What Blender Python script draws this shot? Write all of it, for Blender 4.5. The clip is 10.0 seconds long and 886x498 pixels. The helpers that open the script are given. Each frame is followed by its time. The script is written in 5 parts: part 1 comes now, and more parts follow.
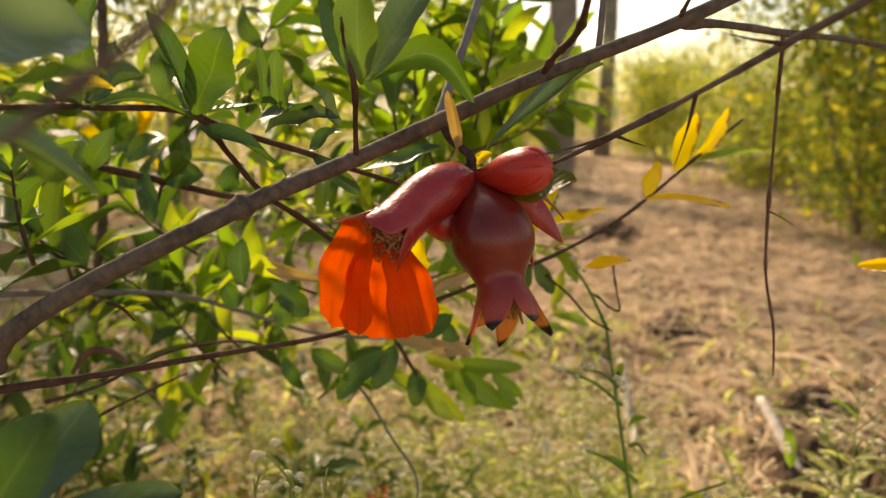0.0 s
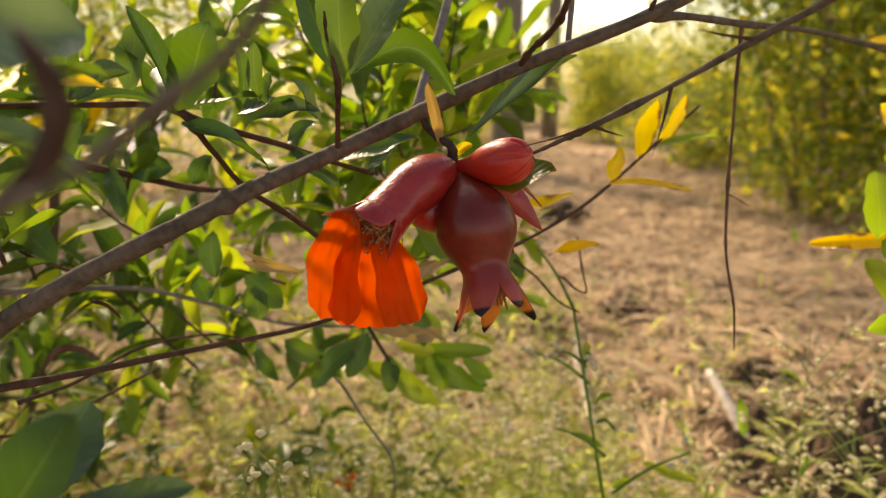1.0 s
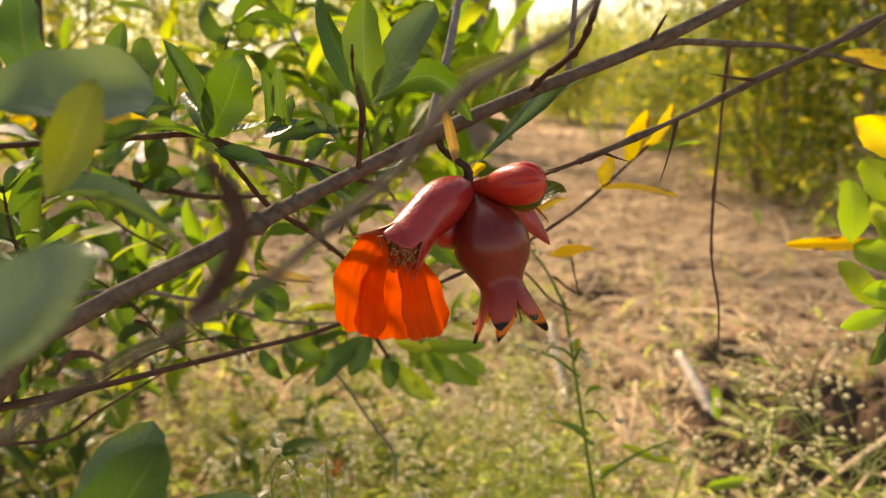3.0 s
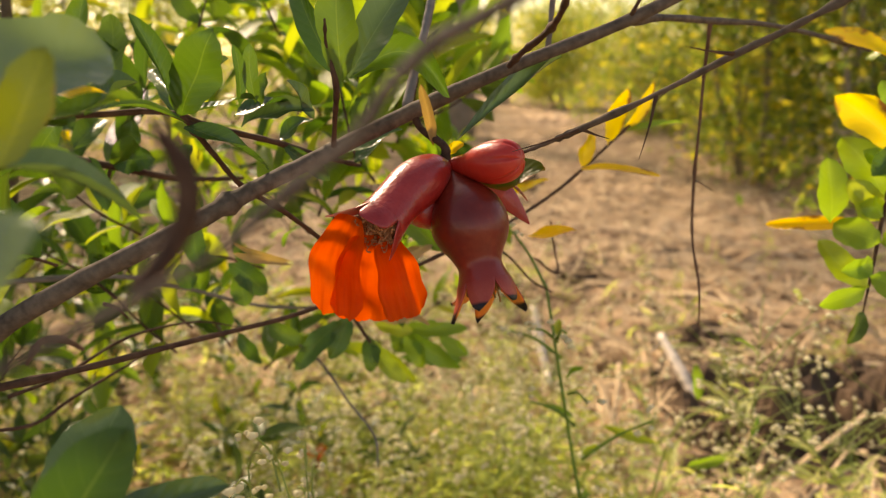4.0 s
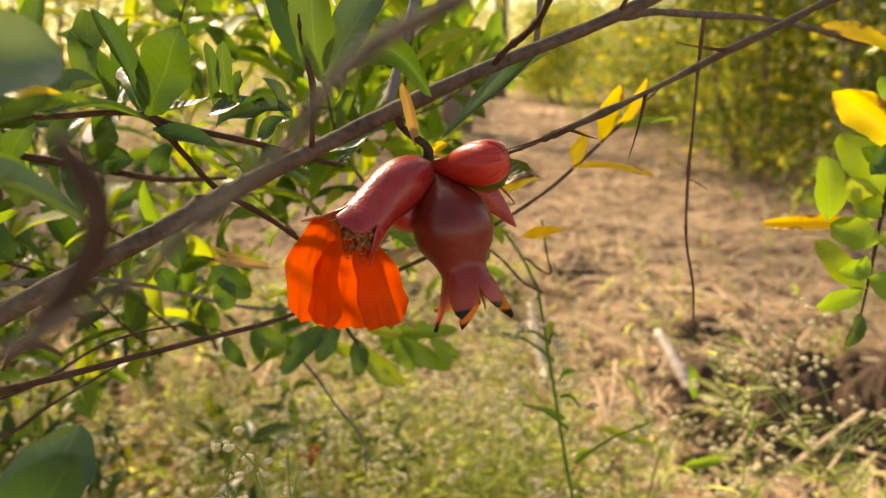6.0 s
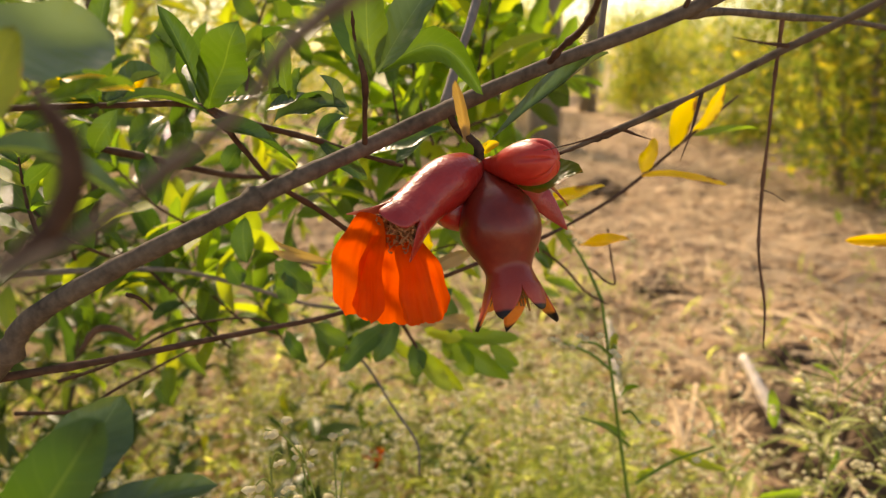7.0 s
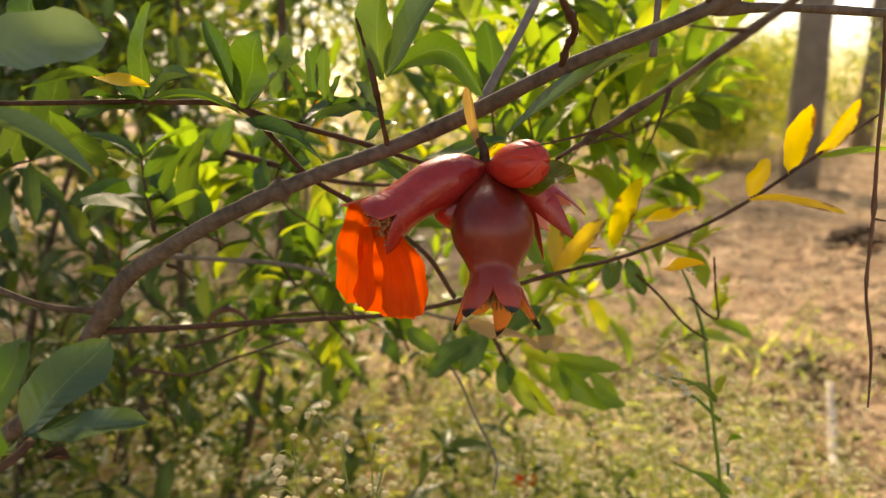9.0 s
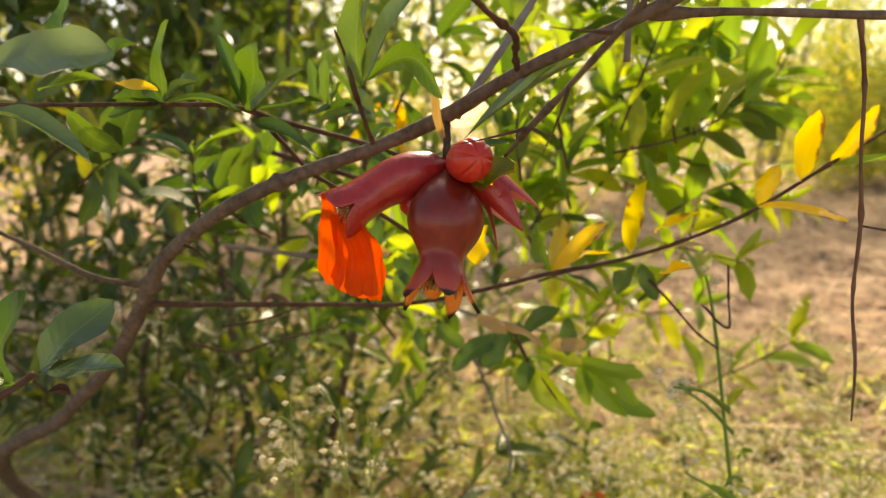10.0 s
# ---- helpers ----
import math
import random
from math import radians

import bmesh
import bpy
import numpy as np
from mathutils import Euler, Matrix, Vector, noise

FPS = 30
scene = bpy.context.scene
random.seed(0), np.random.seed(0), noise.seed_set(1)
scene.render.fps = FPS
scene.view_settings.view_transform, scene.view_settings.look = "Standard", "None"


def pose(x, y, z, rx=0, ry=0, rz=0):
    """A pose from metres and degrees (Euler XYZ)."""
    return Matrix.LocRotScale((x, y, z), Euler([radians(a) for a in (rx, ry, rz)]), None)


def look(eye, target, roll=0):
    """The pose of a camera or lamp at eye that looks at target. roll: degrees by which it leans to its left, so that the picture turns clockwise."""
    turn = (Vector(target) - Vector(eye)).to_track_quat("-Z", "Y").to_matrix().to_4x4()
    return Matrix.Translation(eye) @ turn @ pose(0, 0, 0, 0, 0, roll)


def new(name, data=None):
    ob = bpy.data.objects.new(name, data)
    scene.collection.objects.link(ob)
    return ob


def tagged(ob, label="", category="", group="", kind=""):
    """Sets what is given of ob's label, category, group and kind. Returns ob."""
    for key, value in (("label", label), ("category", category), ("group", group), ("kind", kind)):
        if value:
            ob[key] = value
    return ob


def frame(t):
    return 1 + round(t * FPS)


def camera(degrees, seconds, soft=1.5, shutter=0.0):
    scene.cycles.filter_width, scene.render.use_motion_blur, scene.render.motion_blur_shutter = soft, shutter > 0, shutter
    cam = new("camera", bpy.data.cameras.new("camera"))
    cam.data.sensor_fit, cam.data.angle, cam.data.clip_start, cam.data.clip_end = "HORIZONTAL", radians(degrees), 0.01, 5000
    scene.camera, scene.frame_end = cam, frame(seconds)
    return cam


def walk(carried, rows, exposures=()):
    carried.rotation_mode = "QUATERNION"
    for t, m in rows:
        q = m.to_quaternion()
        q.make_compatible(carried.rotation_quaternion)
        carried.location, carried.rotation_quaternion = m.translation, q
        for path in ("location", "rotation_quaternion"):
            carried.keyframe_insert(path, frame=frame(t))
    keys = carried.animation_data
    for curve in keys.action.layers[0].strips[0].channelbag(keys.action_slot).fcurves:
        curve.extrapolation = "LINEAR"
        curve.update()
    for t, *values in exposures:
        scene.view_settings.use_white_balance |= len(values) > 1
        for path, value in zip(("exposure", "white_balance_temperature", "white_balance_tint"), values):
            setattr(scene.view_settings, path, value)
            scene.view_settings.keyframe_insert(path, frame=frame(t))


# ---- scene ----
cam = camera(65.0, 10.0, soft=1.25)
PATH = [
    (0, (0.1630, 0.1599, 0.6865), (-0.0599, 2.1076, 0.2907), -1.6),
    (0.5, (0.1600, 0.1512, 0.6906), (0.0127, 2.1008, 0.2694), -1.8),
    (1, (0.1506, 0.1531, 0.6903), (0.0689, 2.1012, 0.2453), -2.1),
    (1.5, (0.1416, 0.1469, 0.6960), (0.0993, 2.0912, 0.2293), -2.2),
    (2, (0.1352, 0.1482, 0.7037), (0.1194, 2.0863, 0.2102), -1.9),
    (3.3, (0.1311, 0.1378, 0.7094), (0.1551, 2.0711, 0.1976), -1.9),
    (3.5, (0.1314, 0.1393, 0.7062), (0.1668, 2.0657, 0.1696), -1.9),
    (4, (0.1340, 0.1430, 0.7059), (0.1870, 2.0662, 0.1596), -1.9),
    (4.5, (0.1328, 0.1465, 0.7035), (0.1983, 2.0676, 0.1512), -2),
    (5, (0.1293, 0.1499, 0.6991), (0.2029, 2.0681, 0.1378), -2),
    (5.2, (0.1301, 0.1482, 0.7022), (0.2074, 2.0661, 0.1403), -2.2),
    (6.3, (0.1461, 0.1552, 0.7073), (0.1720, 2.0754, 0.1485), -1.8),
    (6.5, (0.1494, 0.1535, 0.7080), (0.1201, 2.0777, 0.1633), -1.9),
    (7, (0.1548, 0.1546, 0.7002), (-0.0271, 2.0779, 0.1827), -1.7),
    (7.5, (0.1846, 0.1580, 0.6943), (-0.1365, 2.0710, 0.2073), -1.6),
    (8, (0.1988, 0.1620, 0.6911), (-0.2716, 2.0519, 0.2362), -1.5),
    (8.5, (0.2243, 0.1667, 0.6857), (-0.4189, 2.0131, 0.2647), -1.6),
    (9, (0.2450, 0.1708, 0.6851), (-0.5852, 1.9453, 0.2828), -1.7),
    (9.5, (0.2844, 0.1765, 0.6830), (-0.7221, 1.8641, 0.3104), -1.6),
    (10, (0.3169, 0.1820, 0.6774), (-0.8326, 1.7808, 0.3277), -1.4),
]
walk(cam, [(t, look(eye, target, roll)) for t, eye, target, roll in PATH], exposures=[(0, 0.56, 9200, 17), (1, 0.61, 9200, 17), (2, 0.62, 9200, 17), (3.4, 0.78, 9200, 17), (4.5, 0.68, 9200, 17), (5.2, 0.68, 9200, 17), (6.5, 0.82, 9200, 17), (7.5, 0.8, 9200, 17), (8.5, 0.82, 9200, 17), (9.5, 0.9, 9200, 17), (10, 1.0, 9200, 17)])
cam.data.dof.use_dof = True
cam.data.dof.focus_distance = 0.27
cam.data.dof.aperture_fstop = 10.0

# ---- light ----
SUN_EL, SUN_AZ = radians(38), radians(-25)      # azimuth from +y towards +x
world = bpy.data.worlds.new("sky")
scene.world = world
world.use_nodes = True
wt = world.node_tree
sky = wt.nodes.new("ShaderNodeTexSky")
sky.sky_type = "NISHITA"
sky.sun_disc = False
sky.sun_elevation, sky.sun_rotation = SUN_EL, SUN_AZ
sky.air_density, sky.dust_density = 1.0, 1.0
wt.links.new(sky.outputs[0], wt.nodes["Background"].inputs[0])
wt.nodes["Background"].inputs[1].default_value = 0.15
sun = new("sun", bpy.data.lights.new("sun", "SUN"))
sun.data.energy, sun.data.angle, sun.data.color = 4.0, radians(4.0), (1.0, 0.93, 0.82)
to_sun = Vector((math.sin(SUN_AZ) * math.cos(SUN_EL), math.cos(SUN_AZ) * math.cos(SUN_EL), math.sin(SUN_EL)))
sun.matrix_world = look((0, 0, 30), Vector((0, 0, 30)) - to_sun)

# ---- materials ----
def material(name):
    m = bpy.data.materials.new(name)
    m.use_nodes = True
    nt = m.node_tree
    return m, nt, nt.nodes["Principled BSDF"]


def node(nt, kind, **values):
    n = nt.nodes.new(kind)
    for key, value in values.items():
        n.inputs[key.replace("_", " ")].default_value = value
    return n


def ramp(nt, factor, stops):
    n = nt.nodes.new("ShaderNodeValToRGB")
    while len(n.color_ramp.elements) < len(stops):
        n.color_ramp.elements.new(0.5)
    for e, (p, c) in zip(n.color_ramp.elements, stops):
        e.position, e.color = p, (*c, 1)
    nt.links.new(factor, n.inputs[0])
    return n.outputs[0]


def noise_of(nt, scale, detail=4.0, where="Object"):
    tc = nt.nodes.new("ShaderNodeTexCoord")
    n = node(nt, "ShaderNodeTexNoise", Scale=scale, Detail=detail)
    nt.links.new(tc.outputs[where], n.inputs["Vector"])
    return n.outputs[0]


def maths(nt, op, a, b):
    n = nt.nodes.new("ShaderNodeMath")
    n.operation = op
    for i, v in enumerate((a, b)):
        if isinstance(v, (int, float)):
            n.inputs[i].default_value = v
        else:
            nt.links.new(v, n.inputs[i])
    return n.outputs[0]


def mixed(nt, factor, a, b, mode="MIX"):
    n = nt.nodes.new("ShaderNodeMix")
    n.data_type, n.blend_type = "RGBA", mode
    for i, v in ((0, factor), (6, a), (7, b)):
        if isinstance(v, (int, float)):
            n.inputs[i].default_value = v
        elif isinstance(v, tuple):
            n.inputs[i].default_value = (*v, 1)
        else:
            nt.links.new(v, n.inputs[i])
    return n.outputs[2]


def bumped(nt, bsdf, height, strength, distance):
    b = node(nt, "ShaderNodeBump", Strength=strength, Distance=distance)
    nt.links.new(height, b.inputs["Height"])
    nt.links.new(b.outputs[0], bsdf.inputs["Normal"])
    return b


def leaf_material(name, stops, island=False, see=0.45, rough=0.36, gain_by=2.9, spots=None, rib=(0.35, 0.42, 0.12), tint=(0.95, 1.0, 0.4)):
    """Waxy blade that lets light through, with a pale midrib and side veins."""
    m, nt, bs = material(name)
    if island:
        r = nt.nodes.new("ShaderNodeNewGeometry").outputs["Random Per Island"]
    else:
        r = nt.nodes.new("ShaderNodeObjectInfo").outputs["Random"]
    blot = noise_of(nt, 60.0)
    fac = maths(nt, "ADD", maths(nt, "MULTIPLY", r, 0.75), maths(nt, "MULTIPLY", blot, 0.3))
    colour = ramp(nt, fac, stops)
    uv = nt.nodes.new("ShaderNodeUVMap")
    sep = nt.nodes.new("ShaderNodeSeparateXYZ")
    nt.links.new(uv.outputs[0], sep.inputs[0])
    side = maths(nt, "ABSOLUTE", maths(nt, "SUBTRACT", sep.outputs[0], 0.5), 0)
    mid = maths(nt, "LESS_THAN", side, 0.018)
    wave = maths(nt, "SINE", maths(nt, "MULTIPLY", maths(nt, "SUBTRACT", sep.outputs[1], maths(nt, "MULTIPLY", side, 0.35)), 62.0), 0)
    vein = maths(nt, "MULTIPLY", maths(nt, "GREATER_THAN", wave, 0.95), 0.03)
    colour = mixed(nt, maths(nt, "MAXIMUM", maths(nt, "MULTIPLY", mid, 0.13), vein), colour, rib)
    if spots:
        n2 = noise_of(nt, 45.0, 6.0)
        edge = maths(nt, "ADD", maths(nt, "MULTIPLY", side, 0.35), n2)
        colour = mixed(nt, ramp(nt, edge, [(0.66, (0, 0, 0)), (0.74, (1, 1, 1))]), colour, spots)
    nt.links.new(colour, bs.inputs["Base Color"])
    bs.inputs["Roughness"].default_value = rough
    bs.inputs["Specular IOR Level"].default_value = 0.5
    h = maths(nt, "ADD", maths(nt, "MULTIPLY", wave, 0.10), maths(nt, "MULTIPLY", noise_of(nt, 190.0), 0.9))
    bumped(nt, bs, h, 0.55, 0.0010)
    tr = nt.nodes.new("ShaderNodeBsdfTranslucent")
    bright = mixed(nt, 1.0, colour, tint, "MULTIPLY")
    # gain_by lifts the transmitted colour, so extra backlight is put into the blade.
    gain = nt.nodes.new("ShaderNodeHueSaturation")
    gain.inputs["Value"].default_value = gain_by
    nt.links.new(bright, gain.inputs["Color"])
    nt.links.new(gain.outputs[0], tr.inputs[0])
    mx = nt.nodes.new("ShaderNodeMixShader")
    mx.inputs[0].default_value = see
    nt.links.new(bs.outputs[0], mx.inputs[1])
    nt.links.new(tr.outputs[0], mx.inputs[2])
    nt.links.new(mx.outputs[0], nt.nodes["Material Output"].inputs[0])
    return m


GREENS = [(0.0, (0.03, 0.072, 0.016)), (0.5, (0.06, 0.12, 0.02)), (1.0, (0.10, 0.165, 0.024))]
LIMES = [(0.0, (0.08, 0.155, 0.02)), (0.55, (0.15, 0.22, 0.025)), (1.0, (0.28, 0.28, 0.03))]
YELLOWS = [(0.0, (0.38, 0.30, 0.02)), (0.5, (0.62, 0.40, 0.02)), (1.0, (0.66, 0.30, 0.03))]
M_LEAF = leaf_material("leaf_green", GREENS, see=0.36, rough=0.27, gain_by=1.9)
# Green leaves whose sky sheen is put into a greyer, paler base colour.
M_GREYSHEEN = leaf_material("leaf_grey_sky_sheen", [(0.0, (0.06, 0.105, 0.042)), (1.0, (0.092, 0.145, 0.06))], see=0.25, gain_by=1.6, rough=0.27, rib=(0.30, 0.38, 0.2))
M_PALESHEEN = leaf_material("leaf_pale_sky_sheen", [(0.0, (0.13, 0.185, 0.09)), (1.0, (0.165, 0.225, 0.11))], see=0.3, gain_by=1.6, rough=0.24, rib=(0.16, 0.22, 0.10))
M_LIME = leaf_material("leaf_lime", LIMES, gain_by=3.1)
M_MID = leaf_material("leaf_mid_green", [(0.0, (0.04, 0.098, 0.013)), (0.5, (0.066, 0.128, 0.016)), (1.0, (0.10, 0.16, 0.019))], see=0.34, gain_by=1.9)
M_YELLOW = leaf_material("leaf_yellow", YELLOWS, spots=(0.16, 0.06, 0.02), rib=(0.6, 0.45, 0.12))
M_TURN = leaf_material("leaf_turning", [(0.0, (0.07, 0.115, 0.012)), (1.0, (0.13, 0.15, 0.016))], see=0.38, gain_by=1.4, spots=(0.30, 0.12, 0.02), rib=(0.5, 0.45, 0.12))
M_DRY = leaf_material("leaf_dry", [(0.0, (0.30, 0.17, 0.07)), (1.0, (0.46, 0.30, 0.14))], see=0.25, rough=0.6, rib=(0.5, 0.36, 0.2))
# Crown leaves: the shade among them is put into this darker green.
M_PILE = leaf_material("leaf_shaded_pile", [(0.0, (0.02, 0.045, 0.012)), (0.45, (0.046, 0.085, 0.018)), (0.8, (0.105, 0.145, 0.024)), (1.0, (0.34, 0.27, 0.03))], island=True, rough=0.42, see=0.36, gain_by=1.8)
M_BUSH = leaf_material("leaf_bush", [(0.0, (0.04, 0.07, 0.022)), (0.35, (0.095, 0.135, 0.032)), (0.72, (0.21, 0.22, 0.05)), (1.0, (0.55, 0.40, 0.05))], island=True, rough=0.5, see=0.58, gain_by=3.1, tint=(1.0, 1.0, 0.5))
M_DEEP = leaf_material("leaf_deep_green", [(0.0, (0.032, 0.085, 0.008)), (1.0, (0.05, 0.11, 0.012))], see=0.36, gain_by=1.7, rough=0.6)
M_TREE = leaf_material("leaf_tree", [(0.0, (0.03, 0.06, 0.02)), (0.5, (0.07, 0.11, 0.025)), (1.0, (0.16, 0.17, 0.03))], island=True, rough=0.5)
M_WEED = leaf_material("weed_green", [(0.0, (0.15, 0.20, 0.06)), (0.5, (0.29, 0.32, 0.13)), (1.0, (0.47, 0.45, 0.25))], island=True, rough=0.6, see=0.5, gain_by=2.9)
# Backlit crown leaves: light from behind is put into this brighter lime.
M_GLOW = leaf_material("leaf_backlit_pile", [(0.0, (0.09, 0.16, 0.02)), (0.5, (0.17, 0.23, 0.028)), (0.9, (0.30, 0.29, 0.03)), (1.0, (0.55, 0.38, 0.03))], island=True, gain_by=2.8)


def bark_material(name, dark, light, scale=160.0, relief=1.0):
    m, nt, bs = material(name)
    n1, n2 = noise_of(nt, scale, 8.0), noise_of(nt, scale * 0.22, 3.0)
    f = maths(nt, "ADD", maths(nt, "MULTIPLY", n1, 0.6), maths(nt, "MULTIPLY", n2, 0.5))
    nt.links.new(ramp(nt, f, [(0.33, dark), (0.80, light)]), bs.inputs["Base Color"])
    bs.inputs["Roughness"].default_value = 0.85
    bs.inputs["Specular IOR Level"].default_value = 0.2
    bumped(nt, bs, f, relief, 0.0022 * 160 / scale)
    return m


M_BARK = bark_material("bark_grey_brown", (0.05, 0.036, 0.026), (0.19, 0.142, 0.104), 300.0, 0.6)
M_TWIG = bark_material("bark_red_brown", (0.035, 0.016, 0.010), (0.13, 0.072, 0.045), 260.0)
M_PALE = bark_material("bark_pale", (0.10, 0.085, 0.075), (0.27, 0.23, 0.20), 120.0)
M_RUST = bark_material("rust_stalk", (0.07, 0.034, 0.022), (0.22, 0.12, 0.075), 200.0)
M_TRUNK = bark_material("bark_tree", (0.17, 0.14, 0.11), (0.36, 0.30, 0.245), 9.0)
M_STRAW = bark_material("straw", (0.34, 0.215, 0.11), (0.80, 0.60, 0.385), 18.0)
M_STALK = bark_material("bleached_stalk", (0.58, 0.47, 0.38), (0.86, 0.76, 0.66), 40.0)
# Brown soil, darkened further so that furrow shade is in the colour.
M_SOIL = bark_material("soil_clod", (0.04, 0.025, 0.016), (0.15, 0.092, 0.056), 45.0)


def skin_material(name, stops, rough=0.24, scale=55.0, coat=0.35, coat_rough=0.16, tip=None, root=None, wrinkle=0.12, neck=None):
    m, nt, bs = material(name)
    n1, n2 = noise_of(nt, scale, 5.0), noise_of(nt, scale * 6, 3.0)
    f = maths(nt, "ADD", maths(nt, "MULTIPLY", n1, 0.8), maths(nt, "MULTIPLY", n2, 0.2))
    colour = ramp(nt, f, stops)
    if tip:
        uv = nt.nodes.new("ShaderNodeUVMap")
        sep = nt.nodes.new("ShaderNodeSeparateXYZ")
        nt.links.new(uv.outputs[0], sep.inputs[0])
        worn = maths(nt, "ADD", sep.outputs[1], maths(nt, "MULTIPLY", maths(nt, "SUBTRACT", n1, 0.5), 0.35))
        colour = mixed(nt, ramp(nt, worn, [(tip[0], (0, 0, 0)), (tip[0] + 0.1, (1, 1, 1))]), colour, tip[1])
    if neck:
        uv = nt.nodes.new("ShaderNodeUVMap")
        sep = nt.nodes.new("ShaderNodeSeparateXYZ")
        nt.links.new(uv.outputs[0], sep.inputs[0])
        colour = mixed(nt, ramp(nt, sep.outputs[1], [(0.78, (0, 0, 0)), (1.0, (1, 1, 1))]), colour, neck)
    if root:
        colour = mixed(nt, ramp(nt, sep.outputs[1], [(0.05, (1, 1, 1)), (0.5, (0, 0, 0))]), colour, root)
    nt.links.new(colour, bs.inputs["Base Color"])
    bs.inputs["Roughness"].default_value = rough
    bs.inputs["Coat Weight"].default_value = coat
    bs.inputs["Coat Roughness"].default_value = coat_rough
    bs.inputs["Specular IOR Level"].default_value = 0.2
    bs.inputs["Subsurface Weight"].default_value = 0.12
    bs.inputs["Subsurface Radius"].default_value = (0.003, 0.0008, 0.0005)
    b = bumped(nt, bs, maths(nt, "ADD", f, maths(nt, "MULTIPLY", noise_of(nt, scale * 8, 3.0), wrinkle)), 0.35, 0.0016)
    nt.links.new(b.outputs[0], bs.inputs["Coat Normal"])
    return m


M_FRUIT = skin_material("fruit_skin", [(0.3, (0.112, 0.011, 0.007)), (0.55, (0.18, 0.019, 0.010)), (0.8, (0.29, 0.045, 0.017))], 0.36, 55.0, 0.38, 0.2, neck=(0.30, 0.035, 0.024))
M_LOBE = skin_material("calyx_outer", [(0.3, (0.34, 0.04, 0.025)), (0.7, (0.46, 0.085, 0.05))], 0.42, 70.0, 0.25, 0.3, (0.74, (0.012, 0.009, 0.008)), (0.30, 0.035, 0.024))
M_LOBE_IN = skin_material("calyx_inner", [(0.3, (0.60, 0.14, 0.02)), (0.7, (0.75, 0.28, 0.05))], 0.45, 90.0, 0.05, 0.16, (0.78, (0.012, 0.009, 0.008)))
M_CALYX = skin_material("flower_calyx", [(0.3, (0.25, 0.011, 0.010)), (0.7, (0.42, 0.034, 0.026))], 0.34, 75.0, 0.6, wrinkle=0.35)
M_BUD = skin_material("bud_red", [(0.3, (0.40, 0.014, 0.010)), (0.7, (0.54, 0.04, 0.022))], 0.42, 70.0, 0.4)
M_PINK = skin_material("calyx_edge", [(0.3, (0.55, 0.15, 0.13)), (0.7, (0.68, 0.26, 0.2))], 0.4, 70.0, 0.1)


def petal_material():
    m, nt, bs = material("petal_orange")
    n1 = noise_of(nt, 90.0, 5.0)
    uv = nt.nodes.new("ShaderNodeUVMap")
    mp = node(nt, "ShaderNodeMapping")
    mp.inputs["Scale"].default_value = (14.0, 2.0, 1.0)
    nt.links.new(uv.outputs[0], mp.inputs[0])
    streak = node(nt, "ShaderNodeTexNoise", Scale=1.0, Detail=4.0)
    nt.links.new(mp.outputs[0], streak.inputs["Vector"])
    f = maths(nt, "ADD", maths(nt, "MULTIPLY", n1, 0.65), maths(nt, "MULTIPLY", streak.outputs[0], 0.35))
    colour = ramp(nt, f, [(0.25, (0.66, 0.055, 0.004)), (0.7, (0.84, 0.115, 0.008))])
    nt.links.new(colour, bs.inputs["Base Color"])
    bs.inputs["Roughness"].default_value = 0.6
    bs.inputs["Specular IOR Level"].default_value = 0.15
    bumped(nt, bs, f, 0.3, 0.001)
    tr = nt.nodes.new("ShaderNodeBsdfTranslucent")
    nt.links.new(colour, tr.inputs[0])
    mx = nt.nodes.new("ShaderNodeMixShader")
    mx.inputs[0].default_value = 0.42
    nt.links.new(bs.outputs[0], mx.inputs[1])
    nt.links.new(tr.outputs[0], mx.inputs[2])
    nt.links.new(mx.outputs[0], nt.nodes["Material Output"].inputs[0])
    return m


M_PETAL = petal_material()


def plain_material(name, colour, rough=0.6, see=0.0):
    m, nt, bs = material(name)
    n1 = noise_of(nt, 200.0, 3.0)
    nt.links.new(mixed(nt, n1, tuple(c * 0.7 for c in colour), tuple(min(1, c * 1.25) for c in colour)), bs.inputs["Base Color"])
    bs.inputs["Roughness"].default_value = rough
    if see:
        tr = nt.nodes.new("ShaderNodeBsdfTranslucent")
        tr.inputs[0].default_value = (*colour, 1)
        mx = nt.nodes.new("ShaderNodeMixShader")
        mx.inputs[0].default_value = see
        nt.links.new(bs.outputs[0], mx.inputs[1])
        nt.links.new(tr.outputs[0], mx.inputs[2])
        nt.links.new(mx.outputs[0], nt.nodes["Material Output"].inputs[0])
    return m


M_STAMEN = plain_material("stamen", (0.42, 0.16, 0.06))
M_ANTHER = plain_material("anther", (0.30, 0.17, 0.05))
M_WHITE = plain_material("weed_flower", (0.82, 0.75, 0.52), 0.7, 0.5)
M_GSTEM = plain_material("weed_green_stem", (0.20, 0.34, 0.05), 0.5, 0.4)
M_WSTEM = plain_material("weed_stem", (0.36, 0.42, 0.12), 0.6, 0.5)


